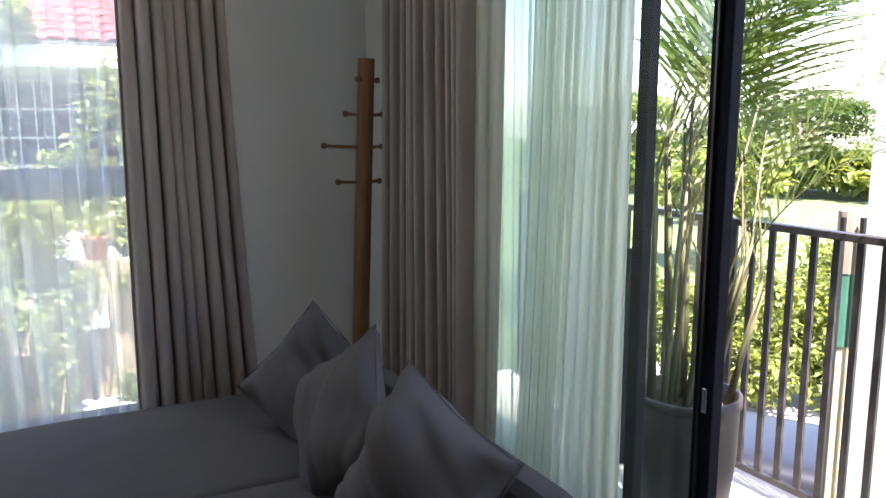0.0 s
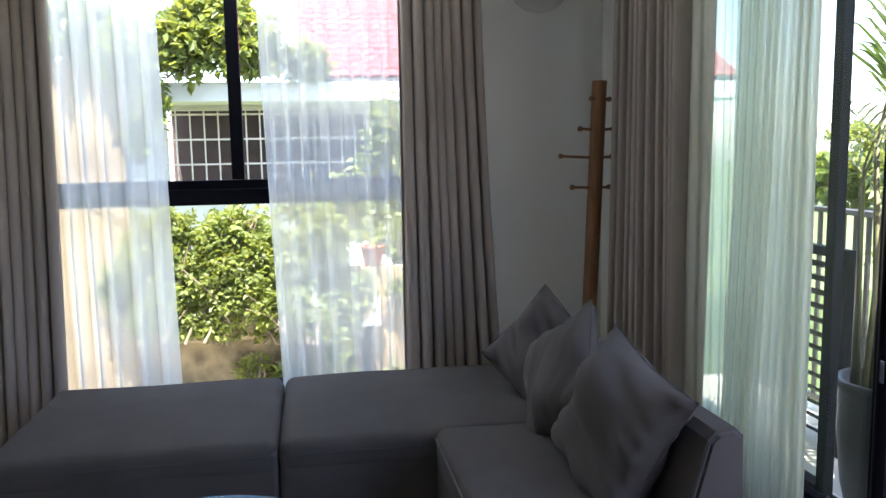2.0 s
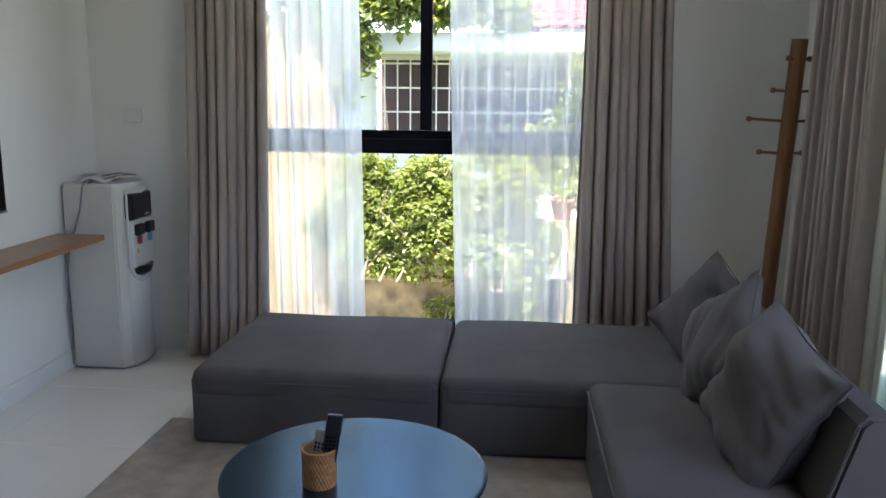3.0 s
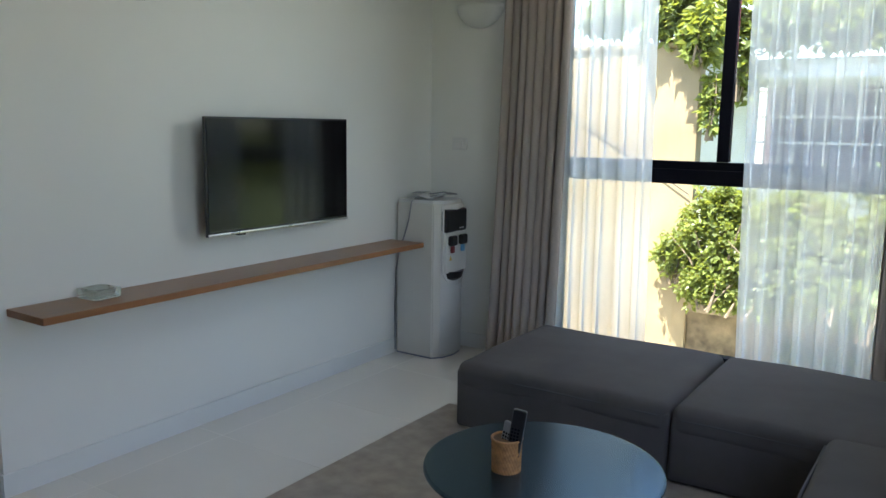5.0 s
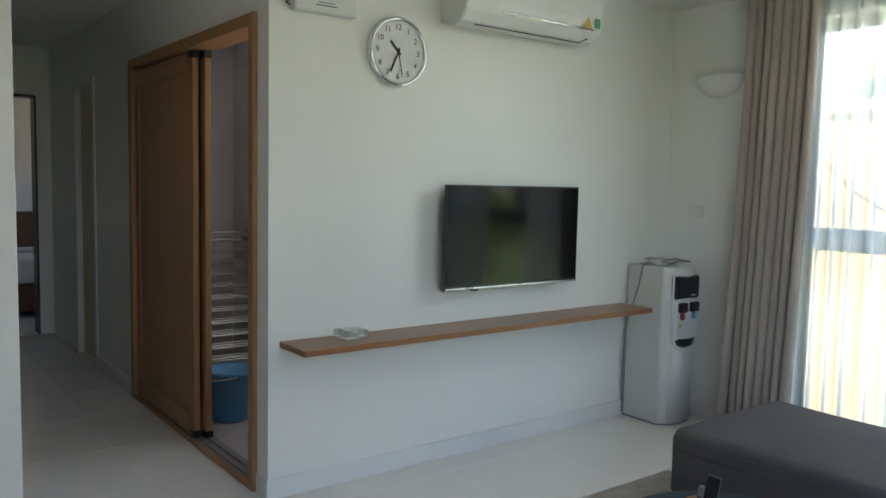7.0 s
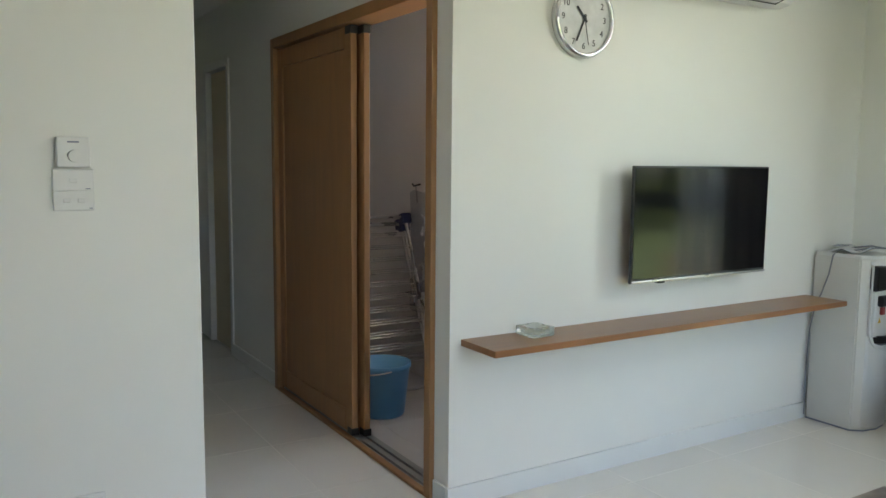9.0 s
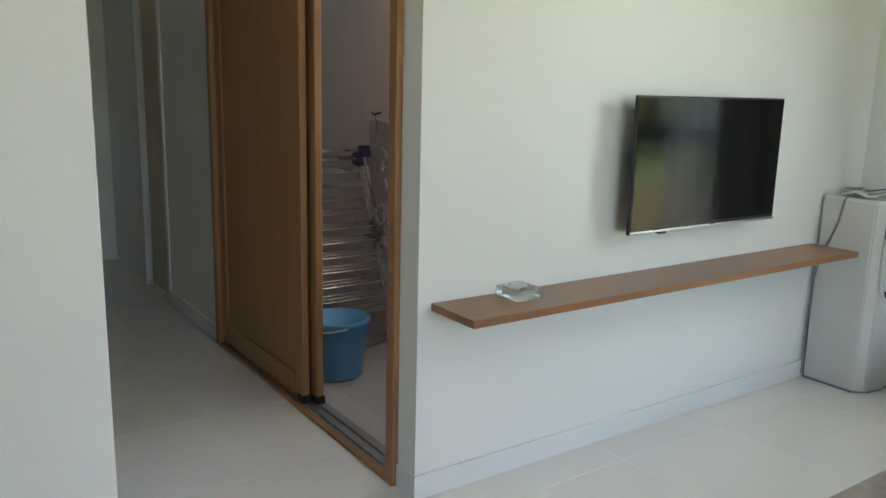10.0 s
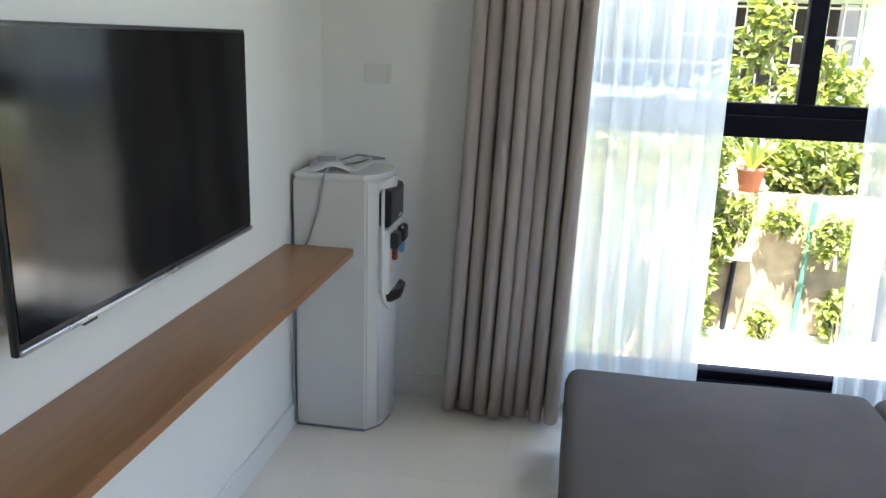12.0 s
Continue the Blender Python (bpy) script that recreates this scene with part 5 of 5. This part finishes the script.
bush("hedge", "sunlit leafy hedge above the planter ledge", [(-0.6, 8.70, -0.15, 0.9, 0.28, 0.50), (-1.55, 8.8, 0.02, 0.55, 0.32, 0.62), (-0.95, 8.85, -0.05, 0.6, 0.35, 0.62), (-0.35, 8.85, 0.0, 0.55, 0.35, 0.62), (-1.1, 8.62, -0.60, 0.5, 0.12, 0.18), (0.15, 8.62, -0.62, 0.3, 0.12, 0.25), (0.25, 9.15, 0.05, 0.5, 0.3, 0.55), (-1.95, 8.85, -0.15, 0.35, 0.2, 0.40), (-1.5, 8.55, -0.45, 0.4, 0.15, 0.3), (-0.2, 8.5, -0.42, 0.45, 0.15, 0.28), (0.3, 8.9, 0.35, 0.4, 0.3, 0.4), (-1.45, 8.95, 0.45, 0.45, 0.3, 0.35), (-0.75, 8.95, 0.42, 0.5, 0.3, 0.30)], 27000, 0.078, LEAF, 21)
bush("shrub", "low leafy plants at the retaining wall's foot", [(-1.3, 8.95, -1.70, 0.5, 0.14, 0.22), (-0.75, 8.9, -1.75, 0.5, 0.14, 0.26), (-0.2, 8.95, -1.60, 0.35, 0.12, 0.35), (-0.55, 9.02, -1.25, 0.35, 0.06, 0.30), (-0.95, 8.96, -0.78, 0.5, 0.05, 0.12), (-0.35, 8.96, -0.80, 0.35, 0.05, 0.12)], 1900, 0.075, LEAF, 29)
bush("hedge", "sunlit leafy hedge along the dappled wall", [(1.5, 9.5, 0.15, 0.7, 0.3, 0.50), (2.5, 9.5, 0.15, 0.7, 0.3, 0.55), (3.6, 9.5, 0.2, 0.8, 0.35, 0.6), (1.9, 9.0, -1.3, 0.22, 0.15, 0.35), (0.55, 9.0, -0.6, 0.18, 0.15, 0.5), (-0.1, 8.95, -1.35, 0.35, 0.12, 0.35)], 6800, 0.115, LEAF, 22)
bush("creeper", "leafy creeper hanging over the ochre wall's top", [(-2.35, 9.15, 2.75, 0.55, 0.35, 0.42), (-1.85, 9.0, 2.45, 0.30, 0.25, 0.40), (-3.1, 9.2, 2.75, 0.4, 0.3, 0.28), (-1.70, 9.05, 1.65, 0.10, 0.12, 0.5)], 4200, 0.13, LEAF, 23)
bush("creeper", "leafy creeper above the neighbour's eave", [(-1.7, 12.3, 2.95, 0.8, 0.4, 0.55), (-0.7, 12.3, 2.95, 0.8, 0.4, 0.55), (0.2, 12.4, 2.75, 0.42, 0.3, 0.35), (-2.5, 12.1, 2.9, 0.5, 0.4, 0.6), (-1.2, 12.6, 3.45, 0.95, 0.5, 0.42), (-2.1, 12.2, 2.2, 0.25, 0.2, 0.5)], 9000, 0.15, LEAF, 24)
bush("creeper", "leafy creeper climbing over the dappled wall", [(0.75, 8.95, -0.35, 0.22, 0.12, 0.35), (1.25, 9.05, -0.35, 0.25, 0.1, 0.22), (1.75, 9.0, -0.5, 0.28, 0.12, 0.32), (2.5, 9.0, -0.7, 0.3, 0.12, 0.5), (1.15, 9.0, -1.45, 0.18, 0.12, 0.2), (0.45, 8.85, -1.2, 0.2, 0.14, 0.5)], 3200, 0.085, LEAF, 27)
bush("shrub", "green shrub before the barred window", [(-0.9, 11.0, 0.0, 0.6, 0.4, 0.85), (0.9, 11.2, 0.6, 0.7, 0.5, 0.7), (2.0, 11.0, 0.7, 0.9, 0.5, 0.9), (0.1, 11.0, 0.6, 0.5, 0.4, 0.35), (1.3, 11.3, 1.6, 0.35, 0.3, 0.6)], 4200, 0.14, LEAF, 25)

def neighbour_house():
    th = thing("house", 0.5, 13.4, -0.75, "neighbour's pale house with barred windows and a red tile roof", "house")
    part("wall", boxes([((-8.0, 0, 0), (-2.7, 0.25, 3.0)), ((2.6, 0, 0), (7.0, 0.25, 3.0)), ((-2.7, 0, 0), (2.6, 0.25, 1.48)), ((-2.7, 0, 2.78), (2.6, 0.25, 3.0)), ((-8.0, 4.0, 0), (7.0, 4.2, 3.0))]), WHITE_RENDER, th)
    # added lining whose dark colour gives the unlit look behind the grille
    part("room_lining", boxes([((-2.8, 1.6, 1.0), (2.7, 1.7, 2.95)), ((-2.8, 0.26, 2.9), (2.7, 1.7, 2.95)), ((-2.8, 0.26, 1.0), (2.7, 1.7, 1.05))]), ROOM_SHADE, th)
    part("eave", boxes([((-8.2, -0.9, 2.86), (7.2, 0.0, 3.16))], 0.02), WHITE_RENDER, th)
    gr = part("window_grille", boxes([((-2.72, -0.10, z), (2.62, -0.075, z + 0.03)) for z in (1.46, 1.87, 2.28, 2.69)]), GRILLE, th, "pinkish painted window grille")
    me = bpy.data.meshes.new("bar")
    bm = box((-0.011, -0.012, 0), (0.011, 0.012, 1.36))
    bm.to_mesh(me)
    bm.free()
    me.materials.append(GRILLE)
    for k in range(24):
        part("bar", me, GRILLE, gr).location = (-2.68 + 0.225 * k, -0.115, 1.46)
    part("window_frame", boxes([((x, 0.05, 1.48), (x + 0.07, 0.12, 2.78)) for x in (-2.7, 2.53)]), WHITE_RENDER, th)
    rf = part("roof", mesh_from("roof", [(-0.35, -0.75, 3.20), (7.3, -0.75, 3.20), (7.3, 4.0, 6.0), (-0.6, 4.0, 6.0)], [(0, 1, 2, 3)], ROOF_RED), ROOF_RED, th)
    v, f = [], []
    slope = Vector((0, 4.75, 2.8)).normalized()
    for r in range(20):
        p0 = Vector((0, -0.75, 3.20)) + slope * 0.27 * r
        for c in range(29):
            x0 = -0.35 - 0.25 * r / 20 + 0.262 * c
            b = len(v)
            for i in range(5):
                u = i / 4
                z = 0.03 + 0.045 * math.sin(math.pi * u)
                v += [(x0 + 0.25 * u, p0.y, p0.z + z + 0.02), (x0 + 0.25 * u, p0.y + slope.y * 0.29, p0.z + slope.z * 0.29 + z)]
            for i in range(4):
                f.append((b + 2 * i, b + 2 * i + 2, b + 2 * i + 3, b + 2 * i + 1))
    tagged(part("roof_tiles", mesh_from("roof_tiles", v, f, ROOF_RED), ROOF_RED, rf), "red clay roof tiles", "", "", "stuff")
    part("gutter", tube([(-0.4, -0.82, 3.18), (7.3, -0.82, 3.18)], 0.05, 8), PLASTIC_BLACK, th)
neighbour_house()

# ---- view to the east ----
structure("road", box((5.0, -60, GZ), (13.0, 30, GZ + 0.02)), ROADM, "pale sunlit drive below the balcony", "road")
def car(x, y, turn, paint, label):
    th = thing("parked_car", x, y, GZ + 0.021, label, "car", "parked cars", "", turn)
    bm = soft_box((4.2, 1.75, 0.72), 0.16, 0.03, 6)
    part("body", moved(bm, Matrix.Translation((0, 0, 0.28))), paint, th, "", True)
    cab = soft_box((2.2, 1.55, 0.55), 0.2, 0.03, 6)
    for v in cab.verts:
        v.co.x *= 1 - 0.22 * max(0, v.co.z) / 0.55
    part("cabin", moved(cab, Matrix.Translation((-0.2, 0, 0.92))), PLASTIC_BLACK, th, "dark glazed cabin", True)
    for sx in (-1.3, 1.3):
        for sy in (-0.8, 0.8):
            part("wheel", moved(lathe([(0.0, -0.1), (0.31, -0.1), (0.31, 0.1), (0.0, 0.1)], 20), Matrix.Translation((sx, sy, 0.31)) @ Matrix.Rotation(radians(90), 4, "X")), RUBBER, th)
car(6.7, 5.5, 118, CARPAINT, "black car parked on the drive")
car(7.6, 3.2, 100, CARWHITE, "white car parked on the drive")

def tree(x, y, h, spread, seed, material, label, n=7000, size=0.34):
    th = thing("tree", x, y, GZ, label, "tree", "garden trees")
    rd = random.Random(seed)
    tr = part("trunk", tube([(0, 0, 0), (0.1, 0.05, h * 0.25), (0.05, -0.1, h * 0.5), (0.2, 0, h * 0.72)], [0.22, 0.17, 0.13, 0.05], 10), BARK, th, "", True)
    blobs = []
    for k in range(9):
        a = 2.4 * k
        c = Vector((math.cos(a) * spread * rd.uniform(0.2, 0.75), math.sin(a) * spread * rd.uniform(0.2, 0.75), h * rd.uniform(0.5, 0.95)))
        blobs.append((*c, spread * rd.uniform(0.3, 0.5), spread * rd.uniform(0.3, 0.5), h * rd.uniform(0.10, 0.17)))
        part("limb", tube([(0.05, -0.05, h * 0.42), Vector((0.05, 0, h * 0.45)).lerp(c, 0.5), c], [0.09, 0.06, 0.02], 6), BARK, tr)
    part("crown", leaves("crown", clumps(np.random.default_rng(seed), n, blobs, 0.4), size, material, seed), material, th)
tree(20, 18, 4.2, 2.6, 31, LEAF, "broad leafy tree on the lawn")
tree(30, 26, 5.0, 3.6, 32, LEAF_D, "dark leafy tree beyond the lawn")
tree(34, 16, 4.8, 3.4, 33, LEAF_D, "dark leafy tree beyond the lawn")
tree(44, 34, 6.5, 6.0, 34, LEAF_D, "tall leafy tree beyond the lawn")
tree(38, 44, 6.5, 6.0, 35, LEAF, "tall leafy tree beyond the lawn")
tree(50, 20, 6.0, 6.0, 36, LEAF, "tall leafy tree beyond the lawn")
bush("shrub", "dense leafy shrub beside the drive", [(9.9, 9.4, -2.0, 1.0, 0.9, 1.2), (11.0, 9.0, -1.9, 1.1, 0.9, 1.3), (11.9, 8.4, -2.0, 1.0, 0.9, 1.2), (12.6, 7.7, -2.1, 1.1, 0.9, 1.1), (10.6, 8.6, -2.6, 0.9, 0.7, 0.7), (11.7, 7.9, -2.6, 0.9, 0.7, 0.7), (13.4, 9.2, -1.6, 1.2, 1.0, 1.2), (9.0, 10.4, -1.7, 1.2, 1.0, 1.4)], 15000, 0.15, LEAF, 41)

def tree_belt():
    rd = random.Random(8)
    blobs = []
    for k in range(16):
        a, r = radians(26 + 1.9 * k), rd.uniform(54, 70)
        h = rd.uniform(1.4, 2.4)
        blobs.append((r * math.cos(a), r * math.sin(a), GZ + 0.2 + h, rd.uniform(2.2, 3.6), rd.uniform(2.0, 3.0), h))
    bush("woodland", "distant belt of leafy trees beyond the lawn", blobs, 9000, 0.85, LEAF, 43)
tree_belt()

# ---- floor tiles ----
def tiles():
    s, gap = 0.60, 0.002
    x0, y0 = -2.27 - 0.60 * 7, 0.475 - 0.60 * 6
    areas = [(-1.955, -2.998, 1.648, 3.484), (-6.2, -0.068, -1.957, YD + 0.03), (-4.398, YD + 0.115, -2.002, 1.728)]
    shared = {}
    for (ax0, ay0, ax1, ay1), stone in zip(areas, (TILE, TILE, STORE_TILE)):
        for i in range(15):
            for j in range(12):
                tx0, ty0 = max(ax0, x0 + i * s), max(ay0, y0 + j * s)
                tx1, ty1 = min(ax1, x0 + (i + 1) * s), min(ay1, y0 + (j + 1) * s)
                w, d = round(tx1 - tx0 - gap, 4), round(ty1 - ty0 - gap, 4)
                if w < 0.01 or d < 0.01:
                    continue
                if (w, d, stone.name) not in shared:
                    me = bpy.data.meshes.new("tile")
                    bm = box((0, 0, -0.007), (w, d, 0), 0.0008, None, 1)
                    bm.to_mesh(me)
                    bm.free()
                    me.materials.append(stone)
                    shared[(w, d, stone.name)] = me
                ob = part("tile", shared[(w, d, stone.name)], stone, floor)
                ob.location = (tx0 + gap / 2, ty0 + gap / 2, 0)
tiles()
